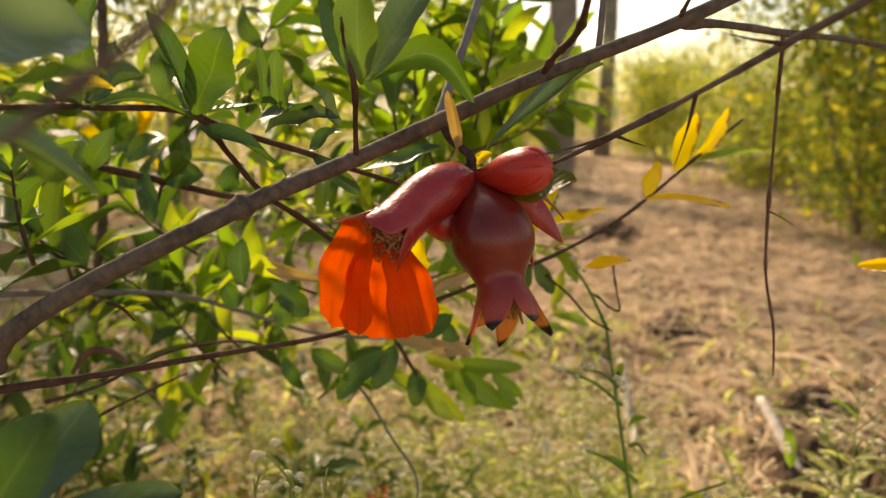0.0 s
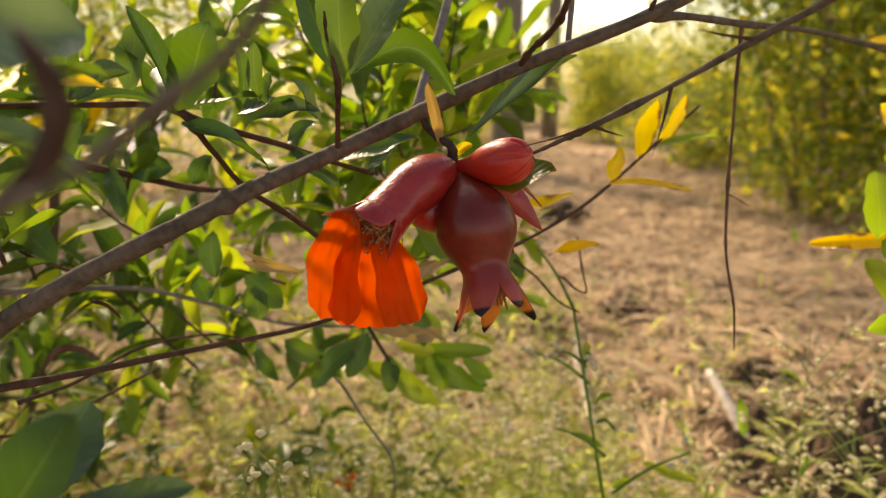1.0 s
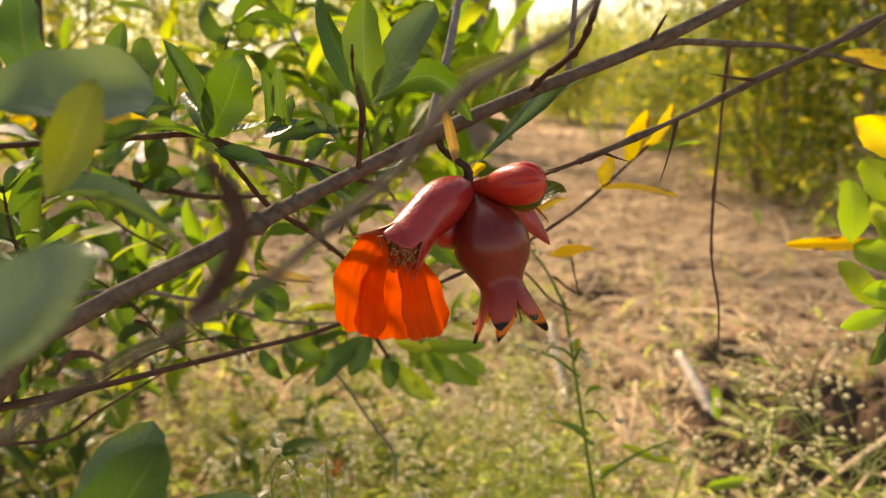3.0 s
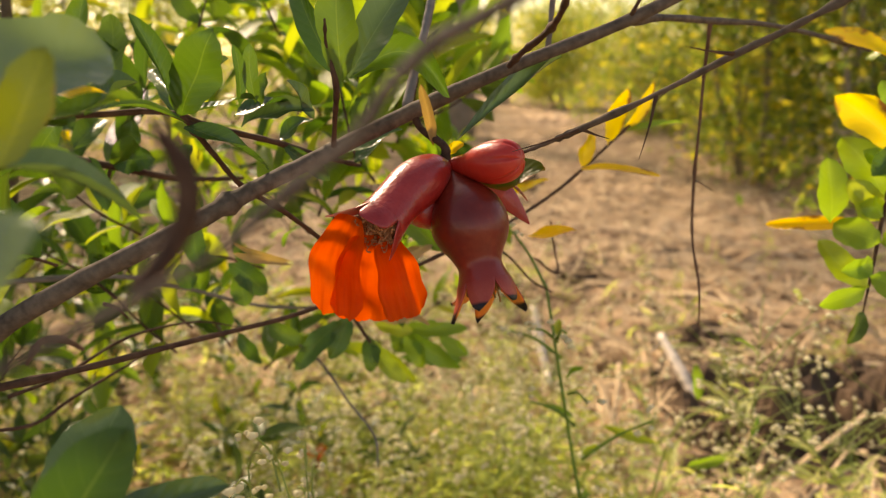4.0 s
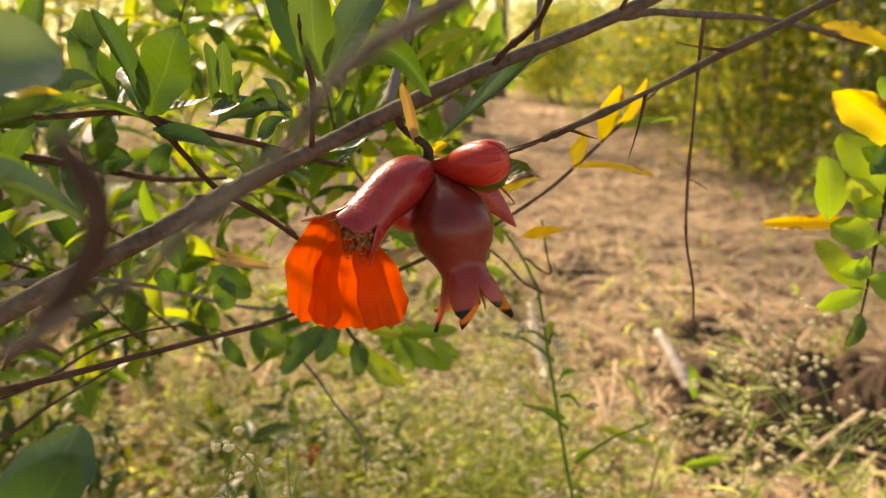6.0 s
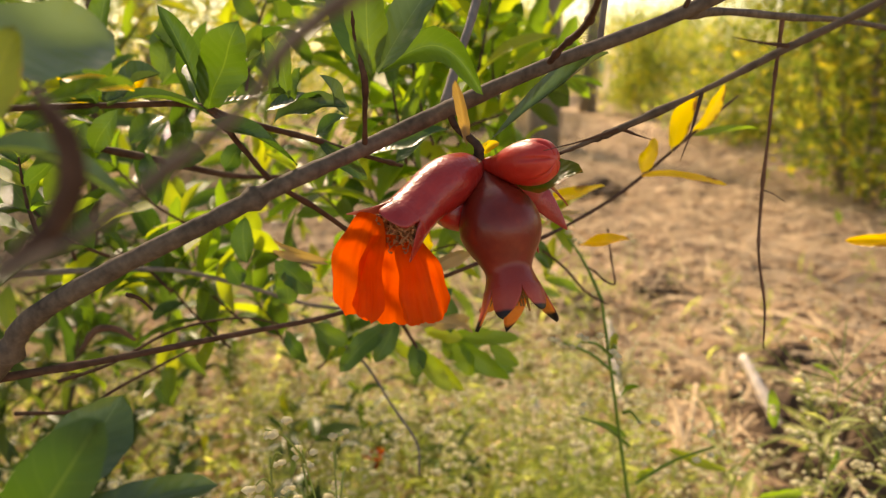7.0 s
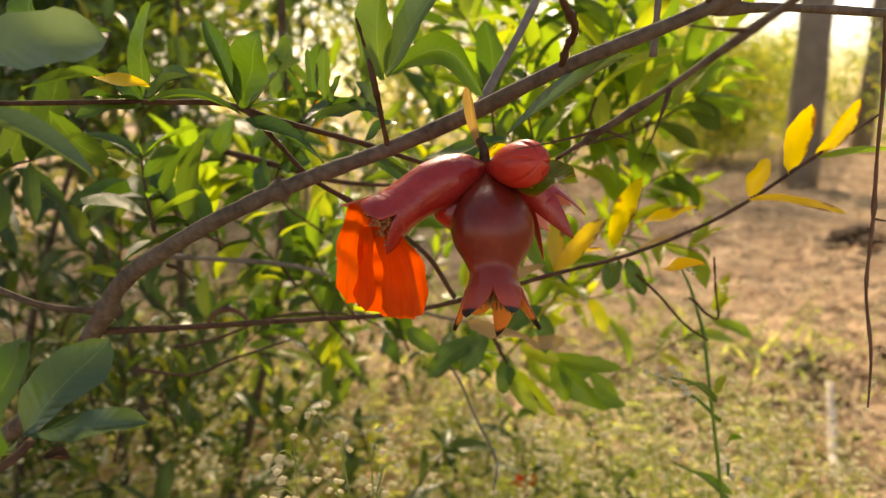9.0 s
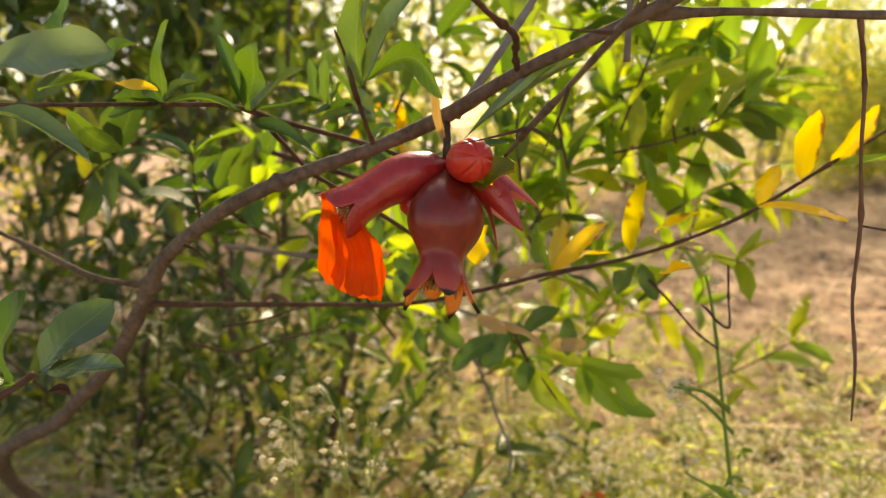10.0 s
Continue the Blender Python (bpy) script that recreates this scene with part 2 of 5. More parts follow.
def ground_material():
    m, nt, bs = material("litter_soil")
    a, b, c, e = noise_of(nt, 1.1, 6.0), noise_of(nt, 14.0, 8.0), noise_of(nt, 90.0, 4.0), noise_of(nt, 5.0, 5.0)
    f = maths(nt, "ADD", maths(nt, "MULTIPLY", maths(nt, "ADD", a, e), 0.26), maths(nt, "ADD", maths(nt, "MULTIPLY", b, 0.40), maths(nt, "MULTIPLY", c, 0.10)))
    nt.links.new(ramp(nt, f, [(0.42, (0.08, 0.045, 0.024)), (0.48, (0.24, 0.142, 0.078)), (0.525, (0.45, 0.288, 0.166)), (0.585, (0.66, 0.468, 0.292))]), bs.inputs["Base Color"])
    bs.inputs["Roughness"].default_value = 0.95
    bumped(nt, bs, f, 0.8, 0.03)
    return m


M_GROUND = ground_material()

# ---- mesh helpers ----
def rng(seed):
    return np.random.default_rng(seed)


def mesh_of(name, verts, faces, mats, uvs=None, index=None, smooth=True):
    me = bpy.data.meshes.new(name)
    me.from_pydata([tuple(v) for v in verts], [], [tuple(f) for f in faces])
    for m in mats:
        me.materials.append(m)
    if uvs is not None:
        lay = me.uv_layers.new(name="UVMap")
        vi = np.empty(len(me.loops), dtype=np.int32)
        me.loops.foreach_get("vertex_index", vi)
        lay.data.foreach_set("uv", np.asarray(uvs, dtype=np.float32)[vi].ravel())
    if index is not None:
        me.polygons.foreach_set("material_index", np.asarray(index, dtype=np.int32))
    me.polygons.foreach_set("use_smooth", np.full(len(me.polygons), smooth))
    me.update()
    return me


def thing(name, at, label, category, group="", kind=""):
    e = new(name)
    e.location = at
    e.empty_display_size = 0.02
    return tagged(e, label, category, group, kind)


bpy.context.view_layer.update()


def part(name, me, parent, label="", m=None):
    """A mesh in world places (or at the pose m) under its thing."""
    ob = new(name, me)
    if m is not None:
        ob.matrix_world = m
    if parent is not None:
        ob.parent = parent
        w = parent.location.copy()
        p = parent.parent
        while p is not None:
            w += p.location
            p = p.parent
        ob.matrix_parent_inverse = Matrix.Translation(-w) if parent.type == "EMPTY" else Matrix.Identity(4)
    if label:
        tagged(ob, label)
    return ob


def smooth_line(points, steps=6):
    """Catmull-Rom line through the places; each place is (x, y, z) or (x, y, z, r)."""
    P = np.array(points, dtype=float)
    P = np.vstack([2 * P[0] - P[1], P, 2 * P[-1] - P[-2]])
    out = []
    for i in range(1, len(P) - 2):
        for k in range(steps):
            t = k / steps
            a, b, c, d = P[i - 1], P[i], P[i + 1], P[i + 2]
            out.append(0.5 * (2 * b + (c - a) * t + (2 * a - 5 * b + 4 * c - d) * t ** 2 + (3 * b - a - 3 * c + d) * t ** 3))
    out.append(P[-2])
    return np.array(out)


def tube_data(points, radius, sides=8, steps=6, rough=0.06, seed=0, nodes=0):
    """A round, slightly knobbly stem. radius: one number or one for each place."""
    rad = np.broadcast_to(np.array(radius, dtype=float), (len(points),))
    line = smooth_line([(*p, r) for p, r in zip(points, rad)], steps)
    g = rng(seed)
    n = len(line)
    rr = np.maximum(line[:, 3], 1e-5) * (1 + rough * g.standard_normal(n))
    for _ in range(nodes):
        k = g.integers(1, n - 1)
        rr[k] *= 1.45
    axis = np.gradient(line[:, :3], axis=0)
    verts, faces = [], []
    ref = np.array((0.31, 0.2, 0.93))
    for i in range(n):
        d = axis[i] / (np.linalg.norm(axis[i]) + 1e-12)
        u = np.cross(d, ref)
        u /= np.linalg.norm(u) + 1e-12
        v = np.cross(d, u)
        for k in range(sides):
            a = 2 * math.pi * k / sides
            verts.append(line[i, :3] + rr[i] * (math.cos(a) * u + math.sin(a) * v) * (1 + rough * g.standard_normal() * 0.6))
    for i in range(n - 1):
        for k in range(sides):
            k2 = (k + 1) % sides
            faces.append((i * sides + k, i * sides + k2, (i + 1) * sides + k2, (i + 1) * sides + k))
    faces.append(tuple(range(sides))[::-1])
    faces.append(tuple((n - 1) * sides + k for k in range(sides)))
    return verts, faces


def tube(name, points, radius, mat, parent, label="", **kw):
    v, f = tube_data(points, radius, **kw)
    return part(name, mesh_of(name, v, f, [mat]), parent, label)


def blade(L, W, bend=0.15, fold=0.2, wave=0.04, twist=0.0, shape=1.1, n=10, seed=0, sway=None, cols=(-1.0, -0.55, 0.0, 0.55, 1.0)):
    """An oblong, blunt leaf blade along +y, upper side +z: verts, faces, uvs."""
    g = rng(seed)
    ph, fq = g.uniform(0, 6.28, 3), g.uniform(5, 10)
    bow = g.uniform(-0.07, 0.07) if sway is None else sway
    verts, faces, uvs = [], [], []
    for i in range(n + 1):
        t = i / n
        w = 0.5 * W * max(0.04 if 0 < t < 1 else 0.015, math.sin(math.pi * t ** shape) ** 0.52)
        if t < 0.12:
            w *= 0.25 + 6 * t
        y = L * t * (1 - 0.12 * abs(bend) * t)
        z = -bend * L * t * t + wave * 0.5 * W * math.sin(fq * t + ph[2])
        a = twist * t
        for c in cols:
            wide = w * (1 + (0.07 * math.sin(1.7 * fq * t + ph[int(c > 0)]) + 0.035 * math.sin(4.3 * fq * t + 2 * ph[1])) * abs(c))
            x, h = c * wide, fold * abs(c) ** 1.4 * w * (0.6 + 0.8 * t) + wave * W * abs(c) * math.sin(fq * t + ph[int(c > 0)])
            xs = x * math.cos(a) - h * math.sin(a) + bow * L * math.sin(math.pi * t)
            verts.append((xs, y, z + x * math.sin(a) + h * math.cos(a)))
            uvs.append((0.5 + 0.5 * c, t))
    m = len(cols)
    for i in range(n):
        for k in range(m - 1):
            faces.append((i * m + k, i * m + k + 1, (i + 1) * m + k + 1, (i + 1) * m + k))
    return verts, faces, uvs


def frame_of(base, along, face):
    y = Vector(along).normalized()
    z = Vector(face)
    z = (z - z.dot(y) * y)
    z = z.normalized() if z.length > 1e-6 else y.orthogonal().normalized()
    x = y.cross(z)
    return Matrix.Translation(base) @ Matrix((x, y, z)).transposed().to_4x4()


SEED = [100]


def leaf(parent, base, tip, width, mat=None, face=(0, -1, 0.25), bend=0.12, fold=0.25, wave=0.095, twist=0.0, shape=1.1, name="leaf", label="", sway=None):
    """One leaf from its stalk at base to its tip."""
    SEED[0] += 1
    d = Vector(tip) - Vector(base)
    L = d.length / math.hypot(1 - 0.12 * abs(bend), bend)
    g = rng(SEED[0])
    twist = twist or g.uniform(-0.55, 0.55)
    fold = fold * g.uniform(0.9, 1.7)
    v, f, uv = blade(L, width, bend, fold, wave, twist, shape, 16, SEED[0], sway, (-1.0, -0.7, -0.35, 0.0, 0.35, 0.7, 1.0))
    up = frame_of(base, d, face)
    tilt = Matrix.Rotation(math.atan2(bend, 1 - 0.12 * abs(bend)), 4, "X")
    return part(name, mesh_of(name, v, f, [mat or M_LEAF], uv), parent, label, up @ tilt)


LOW = {}


def low_blade(kind, n=4):
    if (kind, n) not in LOW:
        k = {"broad": (0.34, 0.18, 0.25, 0.05), "slim": (0.24, 0.25, 0.3, 0.08), "curl": (0.3, 0.45, 0.45, 0.1)}[kind]
        v, f, uv = blade(1.0, k[0], k[1], k[2], k[3], n=n, seed=len(kind))
        LOW[(kind, n)] = (np.array(v), np.array(f), np.array(uv))
    return LOW[(kind, n)]


class Pile:
    """Collects many small leaves into one mesh."""

    def __init__(self):
        self.v, self.f, self.u, self.n = [], [], [], 0

    def leaf(self, base, along, face, L, kind="broad", n=4, wide=1.0):
        v, f, uv = low_blade(kind, n)
        m = frame_of(base, along, face)
        R, T = np.array(m.to_3x3()), np.array(m.translation)
        s = v * (L * wide, L, L)
        self.v.append(s @ R.T + T)
        self.f.append(f + self.n)
        self.u.append(uv)
        self.n += len(v)

    def quads(self, centre, half_x, half_y):
        """Arrays of places and half edges: one small bent card for each leaf."""
        c, a, b = (np.asarray(q) for q in (centre, half_x, half_y))
        k = len(c)
        lift = np.cross(a, b)
        lift = lift / (np.linalg.norm(lift, axis=1)[:, None] + 1e-12) * np.linalg.norm(a, axis=1)[:, None] * 0.35
        pts = np.stack([c - b, c + a - lift, c + b, c - a - lift], axis=1).reshape(-1, 3)
        i = np.arange(k)[:, None] * 4 + self.n
        self.v.append(pts)
        self.f.append(np.hstack([i, i + 1, i + 2, i + 3]))
        self.u.append(np.tile(np.array(((0.5, 0), (1, 0.5), (0.5, 1), (0, 0.5))), (k, 1)))
        self.n += 4 * k

    def mesh(self, name, mat):
        return mesh_of(name, np.concatenate(self.v), [tuple(r) for q in self.f for r in q.tolist()], [mat], np.concatenate(self.u))


def lathe(profile, axis_pts, sides=40, lump=0.0, seed=0, ribs=0, rib_depth=0.0):
    """Turned body: profile rows (way along 0..1, radius) round a bent axis."""
    line = smooth_line(axis_pts, 8)
    seg = np.concatenate([[0], np.cumsum(np.linalg.norm(np.diff(line, axis=0), axis=1))])
    seg /= seg[-1]
    prof = smooth_line([(a, b) for a, b in profile], 5)
    g = rng(seed)
    ph = g.uniform(0, 6.28, 4)
    verts, faces, uvs = [], [], []
    for s, r in prof:
        s = min(max(s, 0), 1)
        p = np.array([np.interp(s, seg, line[:, k]) for k in range(3)])
        q = np.array([np.interp(min(1, s + 0.02), seg, line[:, k]) - np.interp(max(0, s - 0.02), seg, line[:, k]) for k in range(3)])
        d = q / np.linalg.norm(q)
        u = np.cross(d, (0.13, 0.97, 0.2))
        u /= np.linalg.norm(u)
        w = np.cross(d, u)
        for k in range(sides):
            a = 2 * math.pi * k / sides
            rr = max(r, 1e-5) * (1 + lump * (math.sin(2 * a + ph[0] + 3 * s) + 0.6 * math.sin(3 * a + ph[1] - 4 * s)))
            if ribs:
                rr *= 1 - rib_depth * s ** 7 * max(0, math.cos(ribs * a)) ** 10
            verts.append(p + rr * (math.cos(a) * u + math.sin(a) * w))
            uvs.append((k / sides, s))
    n = len(prof)
    for i in range(n - 1):
        for k in range(sides):
            k2 = (k + 1) % sides
            faces.append((i * sides + k, (i + 1) * sides + k, (i + 1) * sides + k2, i * sides + k2))
    return verts, faces, uvs


def crown_lobes(name, centre, d, r, lobes, mats, parent, thick, lead, label="", nu=16, nc=14):
    """Fleshy lobes that carry on the round neck at centre (axis d, radius r): lobes lists (tip, a, b), each lobe a mesh of its own whose width runs as (1 - u^a)^b."""
    centre, d = np.array(centre), np.array(d)
    e1 = np.cross(d, (0.13, 0.97, 0.2))
    e1 /= np.linalg.norm(e1)
    e2 = np.cross(d, e1)
    rows = []
    for tip, pa, pb in lobes:
        o = np.array(tip) - centre
        rows.append((math.atan2(o.dot(e2), o.dot(e1)), np.array(tip), pa, pb))
    rows.sort(key=lambda q: q[0])
    n = len(rows)
    first = sum(q[0] - 2 * math.pi * i / n for i, q in enumerate(rows)) / n
    rows = [(0.6 * (first + 2 * math.pi * i / n) + 0.4 * q[0], *q[1:]) for i, q in enumerate(rows)]
    for i, (th, tip, pa, pb) in enumerate(rows):
        before = (th - rows[i - 1][0]) % (2 * math.pi) / 2
        after = (rows[(i + 1) % n][0] - th) % (2 * math.pi) / 2
        o = math.cos(th) * e1 + math.sin(th) * e2
        side = -math.sin(th) * e1 + math.cos(th) * e2
        root = centre + r * o
        c1 = root + (d + 0.25 * o) * lead
        verts, uvs, faces, idx = [], [], [], []
        for layer in (0, 1):
            for a in range(nu + 1):
                u = a / nu
                wide = max(0.0, 1 - u ** pa) ** pb if a < nu else 0.04
                for k in range(nc + 1):
                    c = 2 * k / nc - 1
                    ang = th + c * (before if c < 0 else after)
                    ring = centre + r * (math.cos(ang) * e1 + math.sin(ang) * e2)
                    tan = (1 - u) * (c1 - root) + u * (tip - c1)
                    tan /= np.linalg.norm(tan)
                    out = np.cross(side, tan)
                    if out.dot(o) < 0 and u < 0.3:
                        out = -out
                    lat, sag = (ring - centre).dot(side), (ring - root).dot(o)
                    p = (1 - u) ** 2 * root + 2 * u * (1 - u) * c1 + u * u * tip
                    p = p + side * lat * wide + (o * (1 - u) + out * u) * sag * wide * (1 - 0.45 * u)
                    if layer:
                        p = p - out * thick * (0.5 + 0.5 * (1 - u)) * (1 - 0.75 * abs(c) ** 3)
                    verts.append(p)
                    uvs.append((0.5 + c / 2, u))
        m, half = nc + 1, (nu + 1) * (nc + 1)
        for layer in (0, 1):
            for a in range(nu):
                for k in range(nc):
                    q = layer * half + a * m + k
                    f = (q, q + 1, q + m + 1, q + m)
                    faces.append(f if layer == 0 else f[::-1])
                    idx.append(layer)
        rim_ids = [a * m for a in range(nu + 1)] + [nu * m + k for k in range(1, m)] + [a * m + nc for a in range(nu - 1, -1, -1)]
        for p0, p1 in zip(rim_ids[:-1], rim_ids[1:]):
            faces.append((p0, p1, p1 + half, p0 + half))
            idx.append(0)
        part(name, mesh_of(name, verts, faces, mats, uvs, idx), parent, label)


# ---- ground ----
def ground_height(x, y):
    h = 0.03 * noise.noise(Vector((x * 1.3, y * 1.3, 0.3))) + 0.02 * noise.noise(Vector((x * 4.1, y * 4.1, 2.0)))
    h += 0.036 * noise.noise(Vector((x * 8, y * 11, 5.0))) + 0.008 * noise.noise(Vector((x * 24, y * 24, 7.0)))
    return h - 0.01


def bare(x, y):
    """Dug soil by the bank, with little growing on it."""
    return x > 0.56 + 0.05 * math.sin(9 * y) and 1.02 + 0.06 * math.sin(7 * x) < y < 1.40


def build_ground():
    xs = np.concatenate([[-3000, -400, -60, -20, -8], np.linspace(-4, -1.3, 30), np.linspace(-1.28, 3.0, 230), np.linspace(3.05, 5, 24), [8, 20, 60, 400, 3000]])
    ys = np.concatenate([[-3000, -400, -60, -10, -3], np.linspace(-1, 0.5, 16), np.linspace(0.52, 4.0, 190), np.linspace(4.04, 8, 60), [12, 20, 60, 400, 3000]])
    verts, faces = [], []
    for y in ys:
        for x in xs:
            verts.append((x, y, ground_height(x, y) if -4 <= x <= 5 and -1 <= y <= 8 else -0.01))
    n = len(xs)
    for j in range(len(ys) - 1):
        for i in range(n - 1):
            faces.append((j * n + i, j * n + i + 1, (j + 1) * n + i + 1, (j + 1) * n + i))
    tagged(new("ground", mesh_of("ground", verts, faces, [M_GROUND])), "dry brown orchard soil strewn with straw", "ground", kind="structure")


build_ground()

# ---- pomegranate shrub ----
shrub = thing("pomegranate_shrub", (-0.62, 0.72, 0.0), "pomegranate shrub with grey-brown branches and glossy green leaves", "shrub")
main = tube("main_branch", [(-0.62, 0.72, -0.02), (-0.4147, 0.4512, 0.3387), (-0.2324, 0.4256, 0.4572), (-0.1152, 0.4094, 0.5302), (-0.055, 0.402, 0.584), (-0.036, 0.4013, 0.605), (0.0, 0.398, 0.625), (0.0408, 0.398, 0.6438),
     (0.07, 0.414, 0.657), (0.098, 0.434, 0.668), (0.1315, 0.4447, 0.6818), (0.171, 0.441, 0.698), (0.2227, 0.4436, 0.7161), (0.28, 0.45, 0.742), (0.4, 0.47, 0.80)],
     [0.009, 0.0072, 0.0056, 0.0048, 0.0047, 0.0043, 0.0038, 0.0036, 0.0035, 0.0033, 0.0035, 0.0028, 0.0026, 0.0023, 0.002], M_BARK, shrub, "smooth grey-brown main branch", sides=14, steps=8, rough=0.03, seed=3, nodes=2)
# second branch, off to the side
tube("side_branch", [(0.2227, 0.4436, 0.7161), (0.25, 0.475, 0.7175), (0.2854, 0.5129, 0.7166), (0.34, 0.555, 0.714), (0.42, 0.6, 0.70), (0.6, 0.68, 0.66)], [0.0022, 0.0016, 0.0018, 0.0015, 0.0014, 0.001], M_BARK, shrub, "thin grey side branch", seed=5, nodes=3)
# lower branch that turns into the yellowing shoot
tube("lower_branch", [(-0.060, 0.4025, 0.578), (-0.02, 0.424, 0.578), (0.02, 0.455, 0.5765), (0.065, 0.4907, 0.5745), (0.11, 0.511, 0.5845), (0.1448, 0.5229, 0.5953), (0.18, 0.548, 0.603), (0.2134, 0.57, 0.616), (0.237, 0.586, 0.629), (0.268, 0.6, 0.652), (0.30, 0.615, 0.675)],
     [0.0022, 0.0016, 0.0014, 0.0013, 0.0012, 0.0012, 0.0011, 0.0011, 0.0011, 0.0009, 0.0006], M_TWIG, shrub, "thin dark lower branch", seed=8, nodes=4)

# twigs of the shrub
tube("twig", [(0.098, 0.433, 0.668), (0.1005, 0.424, 0.681), (0.103, 0.415, 0.695), (0.1006, 0.4135, 0.7078), (0.1016, 0.4063, 0.7185)], [0.0012, 0.0010, 0.0013, 0.0007, 0.0005], M_TWIG, shrub, seed=11, nodes=1)
tube("twig", [(0.171, 0.441, 0.698), (0.176, 0.43, 0.7045), (0.1822, 0.4185, 0.7103), (0.184, 0.395, 0.7165), (0.184, 0.37, 0.728)], [0.0013, 0.0012, 0.0014, 0.0011, 0.0008], M_TWIG, shrub, seed=12, nodes=5)
tube("twig", [(-0.10, 0.26, 0.70), (-0.04, 0.322, 0.692), (0.025, 0.372, 0.690), (0.0458, 0.401, 0.6872), (0.0525, 0.416, 0.672), (0.0597, 0.43, 0.6549), (0.072, 0.455, 0.637), (0.085, 0.49, 0.61), (0.09, 0.515, 0.58)],
     [0.0009, 0.0009, 0.0010, 0.0012, 0.0011, 0.0012, 0.0012, 0.0013, 0.0015], M_TWIG, shrub, "dark thin twig bearing leaves", seed=13, nodes=4)
tube("twig", [(0.0458, 0.401, 0.6872), (0.0558, 0.4292, 0.6781), (0.0702, 0.4552, 0.6695), (0.0889, 0.4802, 0.6583), (0.1022, 0.5027, 0.6504)], [0.0012, 0.0012, 0.0013, 0.0012, 0.001], M_TWIG, shrub, seed=14, nodes=2)
tube("twig", [(0.1315, 0.4447, 0.6818), (0.1345, 0.4412, 0.6747), (0.1434, 0.4280, 0.6690), (0.1442, 0.4272, 0.6645), (0.1447, 0.4270, 0.6602)], [0.0018, 0.0015, 0.0017, 0.0021, 0.0025], M_TWIG, shrub, "short fruiting spur", seed=15)
tube("twig", [(0.1282, 0.4578, 0.6812), (0.1332, 0.4732, 0.6992), (0.1387, 0.4876, 0.7170), (0.1444, 0.5054, 0.7389), (0.1520, 0.5301, 0.7716)], [0.0022, 0.0021, 0.002, 0.002, 0.0017], M_PALE, shrub, "pale grey upright twig", seed=16)
tube("twig", [(0.1976, 0.4927, 0.7034), (0.1995, 0.4904, 0.7271), (0.2008, 0.4924, 0.7464)], [0.0016, 0.0015, 0.0013], M_PALE, shrub, seed=17)
tube("twig", [(0.2227, 0.4436, 0.7161), (0.2245, 0.4400, 0.7215), (0.2275, 0.4380, 0.7275)], [0.0012, 0.0008, 0.0004], M_TWIG, shrub, seed=18)
# the thin twig that crosses in front, with its thorns
tube("crossing_twig", [(0.1738, 0.425, 0.6646), (0.1850, 0.4155, 0.6705), (0.195, 0.407, 0.676), (0.218, 0.391, 0.689), (0.239, 0.377, 0.702), (0.262, 0.360, 0.7165), (0.30, 0.335, 0.745)],
     [0.0006, 0.0008, 0.0013, 0.0009, 0.0014, 0.0009, 0.0010], M_BARK, shrub, "dark knotted twig with short thorns", sides=10, seed=19, nodes=9, rough=0.07)
for a, b in (((0.195, 0.407, 0.676), (0.1675, 0.3958, 0.670)), ((0.195, 0.407, 0.676), (0.2060, 0.4060, 0.6719)), ((0.218, 0.391, 0.689), (0.2110, 0.3855, 0.6670)), ((0.239, 0.377, 0.702), (0.2195, 0.3700, 0.7050))):
    q = (Vector(a) + Vector(b)) / 2 + Vector((0.0004, 0, -0.0004))
    tube("thorn", [a, q, b], [0.0008, 0.00042, 0.0001], M_TWIG, shrub, sides=6, seed=20)
# dry hanging twig
tube("hanging_twig", [(0.2854, 0.5129, 0.7166), (0.288, 0.523, 0.69), (0.2885, 0.526, 0.661), (0.29, 0.532, 0.630), (0.2895, 0.528, 0.598), (0.293, 0.522, 0.57), (0.2935, 0.519, 0.545)],
     [0.0012, 0.0009, 0.0008, 0.0009, 0.0007, 0.0007, 0.0004], M_RUST, shrub, "bare dry twig hanging down", sides=7, seed=21, nodes=4, rough=0.07)
tube("twig", [(0.29, 0.532, 0.630), (0.3059, 0.5623, 0.6227), (0.3132, 0.5595, 0.6179)], [0.0006, 0.0004, 0.0002], M_TWIG, shrub, sides=5, seed=22)
# twigs at the main fork and below the lower branch
tube("twig", [(-0.05, 0.402, 0.590), (-0.0542, 0.3729, 0.6005), (-0.0699, 0.3507, 0.6187), (-0.0821, 0.3292, 0.6348)], [0.0022, 0.0016, 0.0014, 0.001], M_BARK, shrub, seed=23)
tube("twig", [(-0.0809, 0.4707, 0.5438), (-0.0599, 0.4875, 0.5471), (-0.0364, 0.5174, 0.5550), (-0.0070, 0.5430, 0.5526), (0.0147, 0.5592, 0.5414)], [0.0012, 0.0010, 0.0009, 0.0007, 0.0005], M_TWIG, shrub, seed=24)
tube("twig", [(-0.0948, 0.4543, 0.5339), (-0.0762, 0.4780, 0.5237), (-0.0644, 0.5013, 0.5272), (-0.0409, 0.5423, 0.5322)], [0.0012, 0.0010, 0.0009, 0.0007], M_TWIG, shrub, seed=25)
tube("twig", [(-0.0660, 0.5111, 0.6620), (-0.0375, 0.5273, 0.6520), (-0.0066, 0.5522, 0.6390), (0.0238, 0.5740, 0.6344)], [0.0022, 0.0020, 0.0017, 0.0012], M_TWIG, shrub, seed=26)
